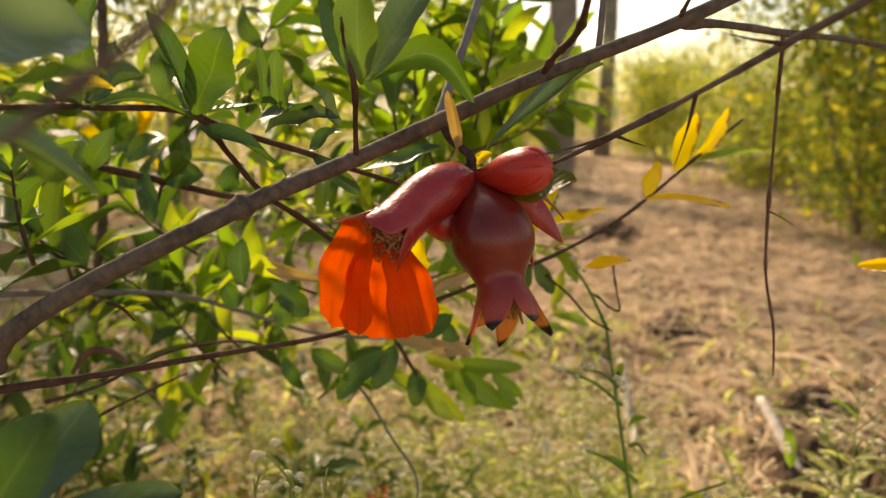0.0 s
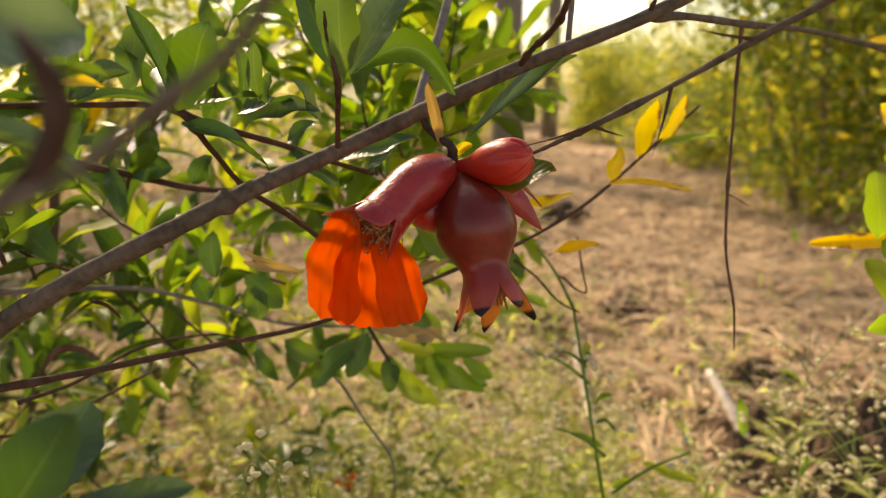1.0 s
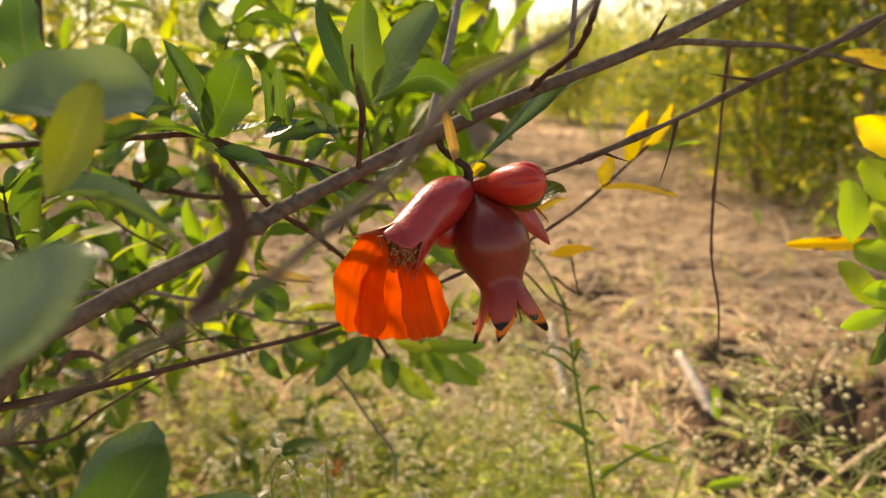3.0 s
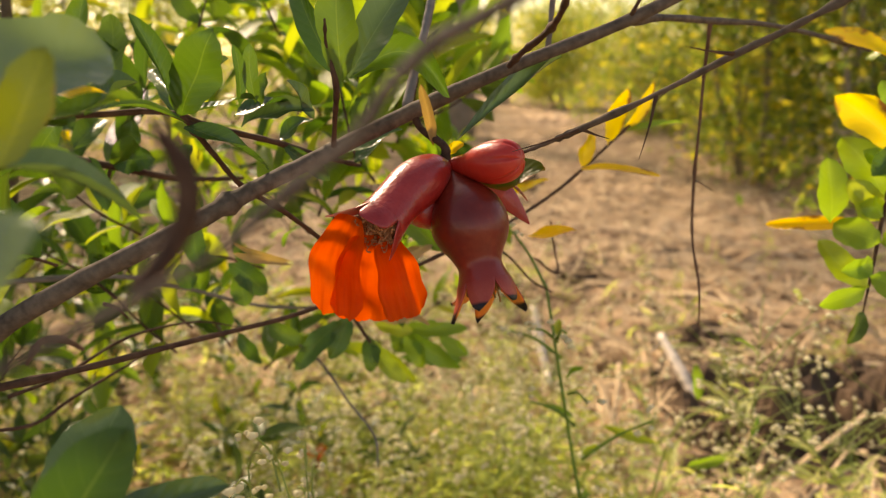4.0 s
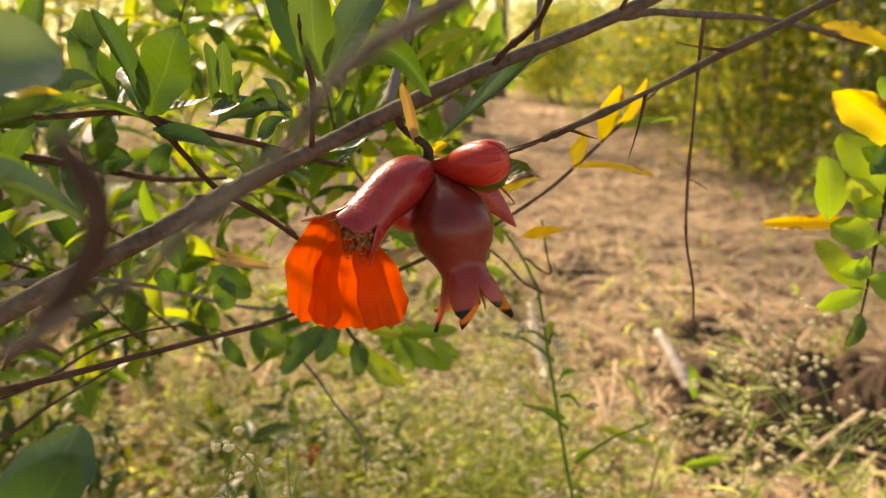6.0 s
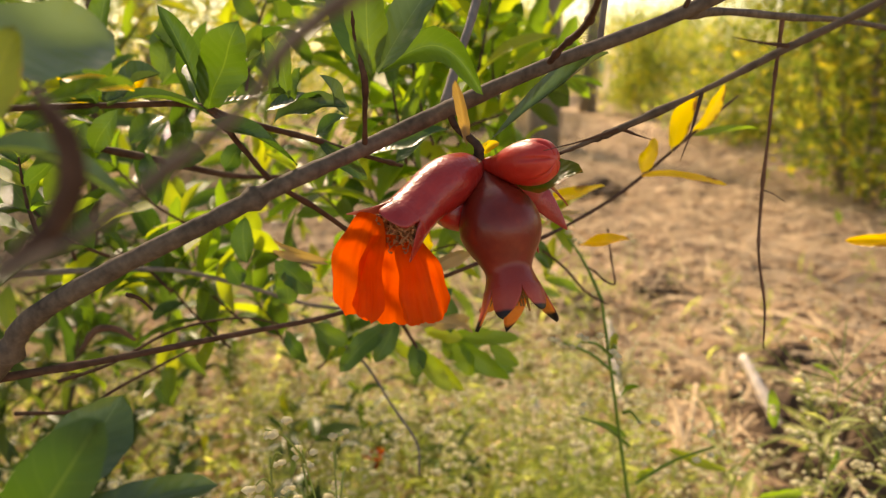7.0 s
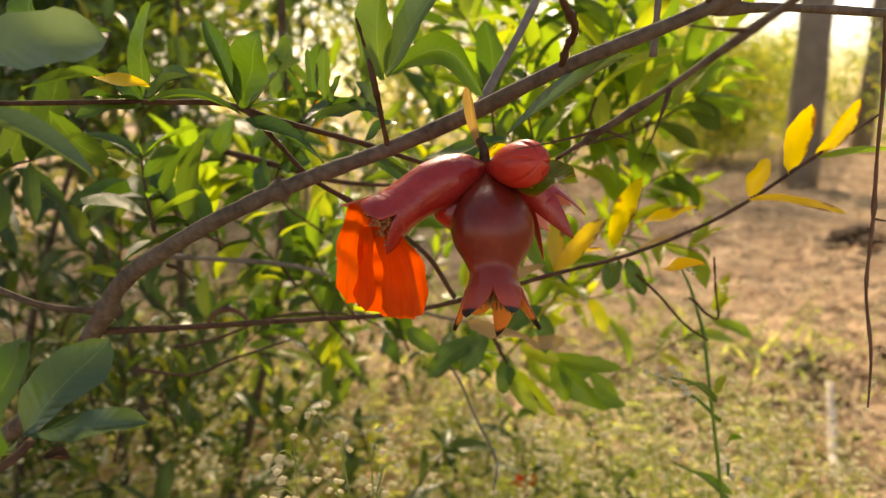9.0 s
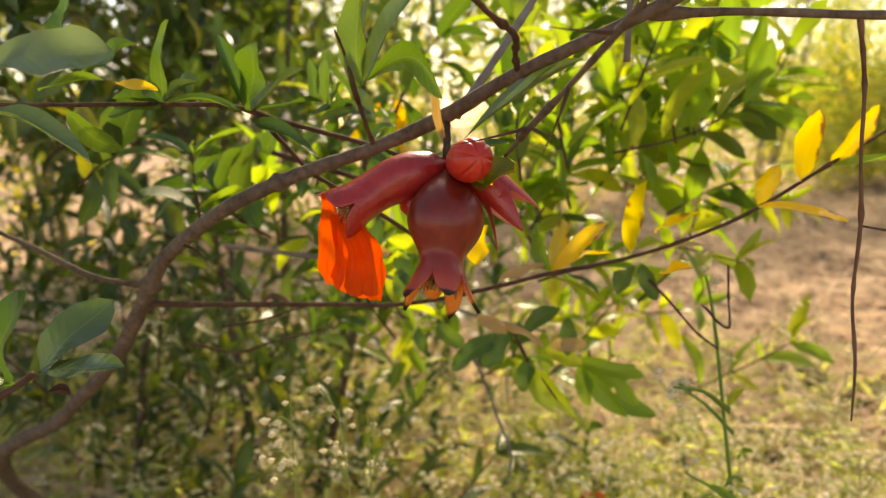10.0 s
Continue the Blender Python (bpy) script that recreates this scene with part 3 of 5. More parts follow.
tube("twig", [(-0.1381, 0.5205, 0.5879), (-0.1112, 0.5635, 0.5771), (-0.0705, 0.5865, 0.5702), (-0.0387, 0.6193, 0.5497), (0.0085, 0.6505, 0.5220), (0.0651, 0.6718, 0.5109)], [0.0022, 0.002, 0.0018, 0.0016, 0.0014, 0.001], M_PALE, shrub, "pale dry twig", seed=27)
tube("twig", [(0.0195, 0.3797, 0.6234), (0.0208, 0.3856, 0.6197), (0.0221, 0.3906, 0.6135)], [0.0009, 0.0007, 0.0003], M_TWIG, shrub, sides=6, seed=28)
tube("twig", [(0.0811, 0.5880, 0.5396), (0.0928, 0.5917, 0.5148), (0.1049, 0.5970, 0.4968), (0.1175, 0.6013, 0.4787)], [0.0014, 0.0012, 0.0009, 0.0005], M_TWIG, shrub, seed=29)
tube("twig", [(0.0288, 0.5833, 0.5329), (0.0583, 0.5813, 0.5066), (0.0776, 0.5729, 0.4792), (0.0948, 0.5641, 0.4566), (0.0968, 0.5539, 0.4390)], [0.0009, 0.0009, 0.0008, 0.0008, 0.0006], M_PALE, shrub, "thin dry trailing stem", sides=6, seed=30)
tube("twig", [(0.1779, 0.5879, 0.5824), (0.1920, 0.5853, 0.5710), (0.2061, 0.5904, 0.5536), (0.2198, 0.5875, 0.5461)], [0.0009, 0.0008, 0.0007, 0.0005], M_TWIG, shrub, sides=6, seed=31, nodes=3)
tube("twig", [(0.2202, 0.6007, 0.5933), (0.2225, 0.5956, 0.5730), (0.2245, 0.5914, 0.5590), (0.2177, 0.5924, 0.5609), (0.2118, 0.5942, 0.5664), (0.2073, 0.5950, 0.5689)], [0.0006, 0.0006, 0.0008, 0.0007, 0.0009, 0.0004], M_TWIG, shrub, sides=6, seed=32, nodes=4)
tube("curled_stem", [(-0.0674, 0.5261, 0.5446), (-0.0771, 0.5235, 0.5528), (-0.0866, 0.5177, 0.5536), (-0.0924, 0.5098, 0.5441)], [0.0012, 0.002, 0.0022, 0.001], M_RUST, shrub, "rust-brown curled dry leaf stalk", seed=36)
# nearest twigs
tube("near_twig", [(0.1569, 0.2454, 0.7201), (0.1502, 0.2413, 0.7139), (0.1431, 0.2385, 0.7103), (0.1361, 0.2352, 0.7068), (0.1305, 0.2322, 0.7020), (0.1255, 0.2305, 0.6957), (0.1164, 0.2284, 0.6890), (0.1082, 0.2253, 0.6830), (0.0991, 0.2210, 0.6788), (0.0881, 0.2164, 0.6741), (0.0788, 0.2105, 0.6689)], [0.0009, 0.0009, 0.0010, 0.0011, 0.0009, 0.0008, 0.0008, 0.0007, 0.0007, 0.0007, 0.0008], M_BARK, shrub, seed=33, nodes=1)
tube("near_twig", [(0.0996, 0.2339, 0.6996), (0.1015, 0.2322, 0.6971), (0.1037, 0.2323, 0.6925), (0.1038, 0.2314, 0.6873), (0.1014, 0.2295, 0.6824), (0.0983, 0.2252, 0.6789)], [0.0001, 0.0009, 0.0016, 0.0017, 0.0015, 0.0012], M_TWIG, shrub, seed=34)

# ---- fruit cluster ----
SC = np.array((0.1447, 0.4270, 0.6608))          # where all stalks meet
fruit = thing("pomegranate_fruit", tuple(SC), "young glossy dark red pomegranate fruit with crown, hanging from branch", "fruit")
ax = [tuple(SC), (0.1478, 0.4205, 0.6510), (0.1524, 0.4130, 0.6392), (0.1553, 0.4059, 0.6253), (0.1568, 0.4022, 0.6180)]
v, f, uv = lathe([(0, 0.0020), (0.06, 0.0029), (0.16, 0.0062), (0.30, 0.0117), (0.42, 0.0148), (0.54, 0.0158), (0.66, 0.0143), (0.78, 0.0107), (0.86, 0.0090), (0.93, 0.0095), (1.0, 0.0108)], ax, 56, 0.010, 1)
body = part("body", mesh_of("body", v, f, [M_FRUIT], uv), fruit)
rim, cd = np.array(ax[-1]), np.array(ax[-1]) - np.array(ax[-2])
cd /= np.linalg.norm(cd)
crown_lobes("calyx_lobe", rim, cd, 0.0108, (((0.1430, 0.3949, 0.6040), 1.7, 0.7), ((0.1529, 0.3832, 0.6140), 2.0, 0.6), ((0.1680, 0.3922, 0.6138), 2.2, 0.6), ((0.1745, 0.4045, 0.6050), 2.3, 0.6), ((0.1545, 0.4116, 0.5976), 2.0, 0.7), ((0.1440, 0.4140, 0.6060), 1.9, 0.7)),
            [M_LOBE, M_LOBE_IN], fruit, 0.0030, 0.0052, "fleshy red lobe with a blackened tip")
g = rng(4)
sv, sf = [], []
for k in range(60):
    a, r = g.uniform(0, 6.28), 0.0075 * math.sqrt(g.uniform())
    e1 = np.cross(cd, (0, 0, 1)); e1 /= np.linalg.norm(e1); e2 = np.cross(cd, e1)
    p = rim - cd * 0.004 + r * (math.cos(a) * e1 + math.sin(a) * e2)
    q = p + cd * g.uniform(0.005, 0.0105) + g.standard_normal(3) * 0.0011
    v, f = tube_data([p, (p + q) / 2 + g.standard_normal(3) * 0.0006, q], [0.0002, 0.0002, 0.00045], sides=5, steps=3)
    n0 = len(sv)
    sv += v
    sf += [tuple(i + n0 for i in q2) for q2 in f]
part("stamen_tuft", mesh_of("stamen_tuft", sv, sf, [M_ANTHER]), fruit, "withered brown stamens")

flower = thing("pomegranate_flower", tuple(SC), "open orange-red pomegranate flower drooping from the same spur", "flower")
M0 = np.array((0.1165, 0.3935, 0.6440))
fax = [tuple(SC), (0.1372, 0.4190, 0.6586), (0.1275, 0.4075, 0.6537), tuple(M0)]
v, f, uv = lathe([(0, 0.0024), (0.06, 0.0046), (0.16, 0.0078), (0.32, 0.0099), (0.50, 0.0101), (0.68, 0.0092), (0.84, 0.0092), (0.925, 0.0096), (0.93, 0.0088), (0.8, 0.0078)], fax, 44, 0.025, 6)
part("calyx_tube", mesh_of("calyx_tube", v, f, [M_CALYX], uv), flower)
fd = M0 - np.array(fax[-2])
fd /= np.linalg.norm(fd)
crown_lobes("sepal", M0 - fd * 0.0035, fd, 0.0096, (((0.0980, 0.3935, 0.6492), 1.3, 0.8), ((0.1140, 0.3840, 0.6490), 7.0, 0.45), ((0.1212, 0.3868, 0.6330), 2.2, 0.7), ((0.1040, 0.4010, 0.6400), 1.6, 0.7), ((0.119, 0.400, 0.632), 1.6, 0.7)),
            [M_CALYX, M_PINK], flower, 0.0011, 0.005, "thick waxy red sepal")


def petal(root, tip, width, face, seed, bulge=0.004, full=1.05, lean=0.0, foot=0.2):
    g = rng(seed)
    d = Vector(tip) - Vector(root)
    L = d.length
    m = frame_of(root, d, face)
    verts, faces, uvs = [], [], []
    nu, nv = 30, 28
    ph = g.uniform(0, 6.28, 8)
    for i in range(nu + 1):
        t = i / nu
        w = 0.5 * width * (foot + (1 - foot) * math.sin(min(1, t * 1.18) * math.pi / 2) ** full)
        for k in range(nv + 1):
            c = 2 * k / nv - 1
            crease = 0.00055 * math.sin(4.5 * c + ph[0] + 1.6 * t) + 0.00035 * math.sin(12 * c + ph[1] - 2 * t) + 0.0004 * math.sin(7 * t + ph[2] + 3 * c) + 0.00016 * math.sin(25 * c + ph[6] + 6 * t)
            y = L * t * (1 - (0.06 * c * c + 0.15 * c ** 6) * t ** 2) + (0.0007 * math.sin(5 * c + ph[3]) + 0.0004 * math.sin(13 * c + ph[5]) + 0.00025 * math.sin(31 * c + ph[7])) * t ** 6
            z = crease * (0.3 + 1.3 * t) + 0.0022 * c * c - bulge * math.sin(math.pi * t)
            verts.append((c * w + 0.0005 * math.sin(11 * t + ph[4]) * abs(c) + lean * math.sin(math.pi * t), y, z))
            uvs.append((0.5 + c / 2, t))
    for i in range(nu):
        for k in range(nv):
            a = i * (nv + 1) + k
            faces.append((a, a + 1, a + nv + 2, a + nv + 1))
    part("petal", mesh_of("petal", verts, faces, [M_PETAL], uvs), flower, "crumpled translucent orange petal", m)


petal((0.1085, 0.3925, 0.6490), (0.0975, 0.4015, 0.6072), 0.0225, (-0.25, -1, 0.1), 1, full=0.75, lean=0.0040, foot=0.40)
petal((0.1150, 0.3945, 0.6410), (0.1095, 0.4085, 0.6015), 0.0290, (0.0, -1, -0.2), 2, full=0.7, foot=0.55)
petal((0.1200, 0.3920, 0.6390), (0.1262, 0.3922, 0.6080), 0.0180, (0.3, -1, 0.0), 3, full=0.7, lean=-0.0015, foot=0.5)
sv, sf = [], []
for k in range(240):
    e1 = np.cross(fd, (0, 0, 1)); e1 /= np.linalg.norm(e1); e2 = np.cross(fd, e1)
    a, r = g.uniform(0, 6.28), 0.0082 * math.sqrt(g.uniform())
    p = M0 - fd * 0.004 + r * (math.cos(a) * e1 + math.sin(a) * e2)
    q = p + fd * g.uniform(0.0035, 0.0058) + np.array((0, 0, -0.0010)) + g.standard_normal(3) * 0.0012
    v, f = tube_data([p, (p + q) / 2 + g.standard_normal(3) * 0.0009, q, q + g.standard_normal(3) * 0.0008], [0.00016, 0.00016, 0.0002, 0.00048], sides=5, steps=2)
    n0 = len(sv)
    sv += v
    sf += [tuple(i + n0 for i in q2) for q2 in f]
part("stamen_tuft", mesh_of("stamen_tuft", sv, sf, [M_STAMEN]), flower, "dense tuft of reddish stamens")

bud = thing("flower_bud", tuple(SC), "closed bright red waxy flower bud beside the fruit", "flower bud")
bax = [tuple(SC), (0.1522, 0.4225, 0.6613), (0.1625, 0.4152, 0.6632), (0.1728, 0.4082, 0.6654)]
v, f, uv = lathe([(0, 0.0020), (0.1, 0.0029), (0.22, 0.0042), (0.42, 0.0070), (0.62, 0.0085), (0.80, 0.0084), (0.92, 0.0067), (0.98, 0.0042), (1.0, 0.00003)], bax, 72, 0.012, 3, ribs=6, rib_depth=0.5)
part("bud_body", mesh_of("bud_body", v, f, [M_BUD], uv), bud)

old = thing("spent_flower", tuple(SC), "red calyx with spreading pointed sepals behind the fruit", "flower")
oax = [tuple(SC), (0.1515, 0.4305, 0.6580), (0.1610, 0.4340, 0.6515), (0.1660, 0.4362, 0.6460)]
v, f, uv = lathe([(0, 0.002), (0.15, 0.0050), (0.4, 0.0078), (0.7, 0.0082), (0.88, 0.0084), (0.945, 0.0085), (0.95, 0.0075), (0.75, 0.006)], oax, 36, 0.02, 9)
part("calyx_tube", mesh_of("calyx_tube", v, f, [M_CALYX], uv), old)
OM, od = np.array(oax[-1]), np.array(oax[-1]) - np.array(oax[-2])
od /= np.linalg.norm(od)
crown_lobes("sepal", OM - od * 0.002, od, 0.0085, (((0.1806, 0.4438, 0.6412), 1.5, 0.75), ((0.1792, 0.4300, 0.6338), 1.6, 0.75), ((0.1676, 0.4290, 0.6245), 1.5, 0.75), ((0.163, 0.452, 0.632), 1.5, 0.75), ((0.172, 0.454, 0.643), 1.5, 0.75)),
            [M_CALYX, M_PINK], old, 0.0012, 0.004, "pointed red sepal, paler inside")

knob = thing("spent_flower", tuple(SC), "small dull red calyx tucked between flower and fruit", "flower")
v, f, uv = lathe([(0, 0.002), (0.2, 0.0045), (0.5, 0.0075), (0.8, 0.0082), (0.95, 0.006), (1.0, 0.0006)], [tuple(SC), (0.1410, 0.4260, 0.6540), (0.1355, 0.4200, 0.6460), (0.132, 0.416, 0.638)], 32, 0.03, 12)
part("calyx_tube", mesh_of("calyx_tube", v, f, [M_CALYX], uv), knob)


# ---- leaves on the twigs near the fruit ----
K = shrub
GREY = (-0.2, -0.5, 0.85)
UPF = (0.0, -0.35, 0.94)
# whorl at the top of the short upright twig
leaf(K, (0.1053, 0.4163, 0.6955), (0.1059, 0.4190, 0.7363), 0.0150, M_MID, (0.25, -1, 0.1), 0.1, 0.35, 0.06, 0.3)
leaf(K, (0.1074, 0.4167, 0.6974), (0.1324, 0.4219, 0.7337), 0.0165, M_GREYSHEEN, (-0.25, -0.8, 0.6), 0.12, 0.35, 0.06, -0.3)
leaf(K, (0.1078, 0.4168, 0.6966), (0.1463, 0.4213, 0.6883), 0.0125, M_MID, (-0.1, -1, 0.3), 0.1, 0.5, 0.04, -0.25, 1.0, sway=-0.36)
leaf(K, (0.1049, 0.4193, 0.6960), (0.0831, 0.4541, 0.7427), 0.011, M_MID, (-0.3, -1, 0.1), 0.2, 0.2)
# on the spur with the fruit
leaf(K, (0.1465, 0.431, 0.668), (0.196, 0.45, 0.702), 0.0085, M_GREYSHEEN, (0.5, -0.6, 0.8), 0.2, 0.7, 0.1, 0.7, 1.9)
leaf(K, (0.150, 0.4340, 0.6610), (0.1838, 0.4171, 0.6587), 0.0160, M_TURN, (0.1, -1, 0.3), 0.1, 0.2)
leaf(K, (0.1455, 0.4290, 0.6640), (0.1690, 0.4230, 0.6540), 0.0110, M_YELLOW, (0.1, -0.7, 0.7), 0.1, 0.3)
leaf(K, (0.1440, 0.4300, 0.6650), (0.1520, 0.4330, 0.6690), 0.0045, M_YELLOW, (0.1, -1, 0.3), 0.1, 0.3)
leaf(K, (0.1395, 0.4315, 0.6680), (0.1352, 0.4325, 0.6935), 0.0046, M_DRY, (0.3, -1, 0), 0.05, 0.7, 0.12, 0.5, label="dry straw-coloured leaf")
# left twig, first node
leaf(K, (0.0262, 0.3715, 0.6917), (0.0331, 0.3721, 0.7263), 0.0105, M_LEAF, (0.2, -1, 0.1), 0.1, 0.3)
leaf(K, (0.0267, 0.3718, 0.6913), (0.0428, 0.3787, 0.6998), 0.0150, M_GREYSHEEN, (-0.3, -0.9, 0.6), 0.2, 0.5, 0.1, 0.5)
leaf(K, (0.0272, 0.3721, 0.6906), (0.0511, 0.3968, 0.6846), 0.0075, M_LEAF, (0, -0.3, 1), 0.35, 0.4)
leaf(K, (0.0245, 0.3704, 0.6903), (0.0138, 0.3541, 0.6922), 0.008, M_LEAF, (0, -0.2, 1), 0.2, 0.3)
leaf(K, (0.0251, 0.3708, 0.6889), (0.0068, 0.3551, 0.6852), 0.009, M_MID, (0, -0.6, 0.8), 0.2, 0.2)
leaf(K, (0.0242, 0.3726, 0.6909), (0.0151, 0.3730, 0.7043), 0.009, M_LEAF, (0.3, -1, 0.5), 0.2, 0.4)
# left twig, second node
leaf(K, (0.0478, 0.4019, 0.6864), (0.0647, 0.3955, 0.7155), 0.0175, M_MID, (-0.1, -1, 0.15), 0.08, 0.15)
leaf(K, (0.0478, 0.4041, 0.6861), (0.0609, 0.4252, 0.7063), 0.0130, M_GREYSHEEN, GREY, 0.15, 0.4)
leaf(K, (0.0460, 0.4010, 0.6878), (0.0364, 0.3957, 0.7221), 0.0085, M_LEAF, (0.9, -0.35, 0.3), 0.28, 0.5)
leaf(K, (0.0489, 0.4024, 0.6833), (0.074, 0.42, 0.664), 0.0120, M_LEAF, (0.1, -0.55, 0.9), 0.15, 0.25, 0.12)
leaf(K, (0.0478, 0.4041, 0.6861), (0.0689, 0.4289, 0.6902), 0.009, M_LEAF, (0, -0.25, 1), 0.15, 0.35)
leaf(K, (0.0466, 0.4035, 0.6862), (0.0301, 0.4284, 0.7028), 0.009, M_LEAF, (0.5, -0.8, 0.3), 0.15, 0.35)
leaf(K, (0.0622, 0.4297, 0.6876), (0.0626, 0.4287, 0.7111), 0.0055, M_LEAF, (0.8, -0.6, 0.1), 0.15, 0.3)
leaf(K, (0.0679, 0.4339, 0.6883), (0.0675, 0.4347, 0.7114), 0.0065, M_LEAF, (0.4, -1, 0.1), 0.1, 0.3)
leaf(K, (0.0697, 0.4345, 0.6874), (0.0722, 0.4403, 0.6998), 0.007, M_LEAF, GREY, 0.2, 0.4)
leaf(K, (0.0599, 0.4288, 0.6837), (0.0812, 0.4402, 0.6870), 0.0105, M_LEAF, (0, -0.4, 0.9), 0.25, 0.3)
leaf(K, (0.0612, 0.4335, 0.6787), (0.0903, 0.4406, 0.6841), 0.0105, M_GREYSHEEN, (0.1, -0.4, 0.9), 0.3, 0.4)
leaf(K, (0.0884, 0.4452, 0.6802), (0.0809, 0.4378, 0.6968), 0.0085, M_GREYSHEEN, GREY, 0.25, 0.4)
leaf(K, (0.0708, 0.4575, 0.6698), (0.0852, 0.4650, 0.6780), 0.009, M_LEAF, (0, -0.6, 0.8), 0.2, 0.3)
leaf(K, (0.0714, 0.4576, 0.6688), (0.0909, 0.4694, 0.6490), 0.008, M_LEAF, (0.2, -0.8, 0.6), 0.2, 0.3)
leaf(K, (0.0889, 0.4802, 0.6583), (0.1191, 0.4964, 0.6659), 0.010, M_LEAF, (0.1, -0.4, 1), 0.2, 0.3)
leaf(K, (0.0990, 0.4972, 0.6524), (0.1258, 0.5124, 0.6670), 0.012, M_LEAF, (0.1, -0.5, 1), 0.3, 0.3)
# hanging off the twig behind the main branch
for a, b, w, m in (((-0.0637, 0.5126, 0.6624), (-0.0832, 0.5121, 0.6713), 0.014, M_LEAF), ((-0.0437, 0.5023, 0.6817), (-0.0607, 0.5025, 0.6602), 0.012, M_LEAF), ((-0.0448, 0.5238, 0.6581), (-0.0312, 0.5052, 0.6311), 0.010, M_LEAF),
                   ((-0.0349, 0.5287, 0.6518), (-0.0119, 0.5294, 0.6545), 0.016, M_LEAF), ((-0.0230, 0.5363, 0.6756), (-0.0255, 0.5341, 0.6569), 0.012, M_LEAF), ((-0.0108, 0.5507, 0.6419), (0.0001, 0.5568, 0.6578), 0.014, M_LEAF),
                   ((-0.0238, 0.5135, 0.6940), (-0.0252, 0.5329, 0.7300), 0.016, M_MID), ((-0.0012, 0.5508, 0.6148), (-0.0005, 0.5449, 0.5869), 0.013, M_LEAF), ((-0.0506, 0.5207, 0.6631), (-0.0428, 0.5487, 0.6755), 0.014, M_MID)):
    leaf(K, a, b, w, m, (0.1, -1, 0.4), 0.15, 0.25)
# nearest leaves
leaf(K, (0.0429, 0.2897, 0.6850), (0.0641, 0.3153, 0.6670), 0.0105, M_GREYSHEEN, (0.1, -0.5, 1), 0.55, 0.5)
leaf(K, (0.0292, 0.2995, 0.7034), (0.0555, 0.3325, 0.7085), 0.0230, M_PALESHEEN, (0.05, -0.8, 0.7), 0.2, 0.25)
leaf(K, (0.0526, 0.2782, 0.6866), (0.0632, 0.2841, 0.7094), 0.0095, M_TURN, (0.2, -1, 0.1), 0.1, 0.2)
leaf(K, (0.0665, 0.2266, 0.6689), (0.0851, 0.2314, 0.6861), 0.0200, M_PALESHEEN, (0.0, -0.6, 0.9), 0.3, 0.2)
leaf(K, (0.0272, 0.3488, 0.6991), (0.0451, 0.3570, 0.6949), 0.0065, M_YELLOW, (0, -0.6, 0.8), 0.2, 0.2)
leaf(K, (0.0484, 0.3071, 0.6935), (0.0641, 0.3230, 0.6968), 0.008, M_LEAF, (0, -0.4, 0.9), 0.2, 0.5)
leaf(K, (0.0432, 0.3186, 0.6872), (0.0353, 0.3431, 0.6699), 0.009, M_LEAF, (0.3, -0.8, 0.5), 0.2, 0.3)
leaf(K, (0.0265, 0.3279, 0.7067), (0.0227, 0.3348, 0.7334), 0.012, M_LEAF, (0.2, -1, 0.1), 0.1, 0.3)
leaf(K, (0.0121, 0.3434, 0.7019), (0.0170, 0.3667, 0.7172), 0.016, M_LEAF, GREY, 0.1, 0.3)
# shoot low on the near side
tube("twig", [(0.0515, 0.2923, 0.5914), (0.0498, 0.2844, 0.5871), (0.0376, 0.2733, 0.5786), (0.0167, 0.2536, 0.5605)], [0.0012, 0.0013, 0.0014, 0.0016], M_TWIG, K, seed=35)
leaf(K, (0.0304, 0.3024, 0.5847), (0.0440, 0.3280, 0.6105), 0.0200, M_GREYSHEEN, (0.1, -0.75, 0.75), 0.12, 0.2)
leaf(K, (0.037, 0.286, 0.586), (0.0647, 0.2852, 0.6257), 0.0200, M_DEEP, (0.1, -1, 0.15), 0.15, 0.08, 0.13, 0.25, 1.0)
leaf(K, (0.0309, 0.3026, 0.5839), (0.078, 0.3122, 0.5922), 0.0115, M_GREYSHEEN, (0, -0.35, 1), 0.15, 0.3)
leaf(K, (0.0305, 0.2994, 0.5811), (0.0421, 0.2778, 0.5860), 0.012, M_LEAF, (0, -0.4, 0.9), 0.2, 0.3)
leaf(K, (0.0428, 0.2994, 0.5799), (0.0474, 0.3059, 0.5772), 0.0045, M_TWIG, (0, -0.5, 1), 0.3, 0.9, label="small blackened withered leaf")

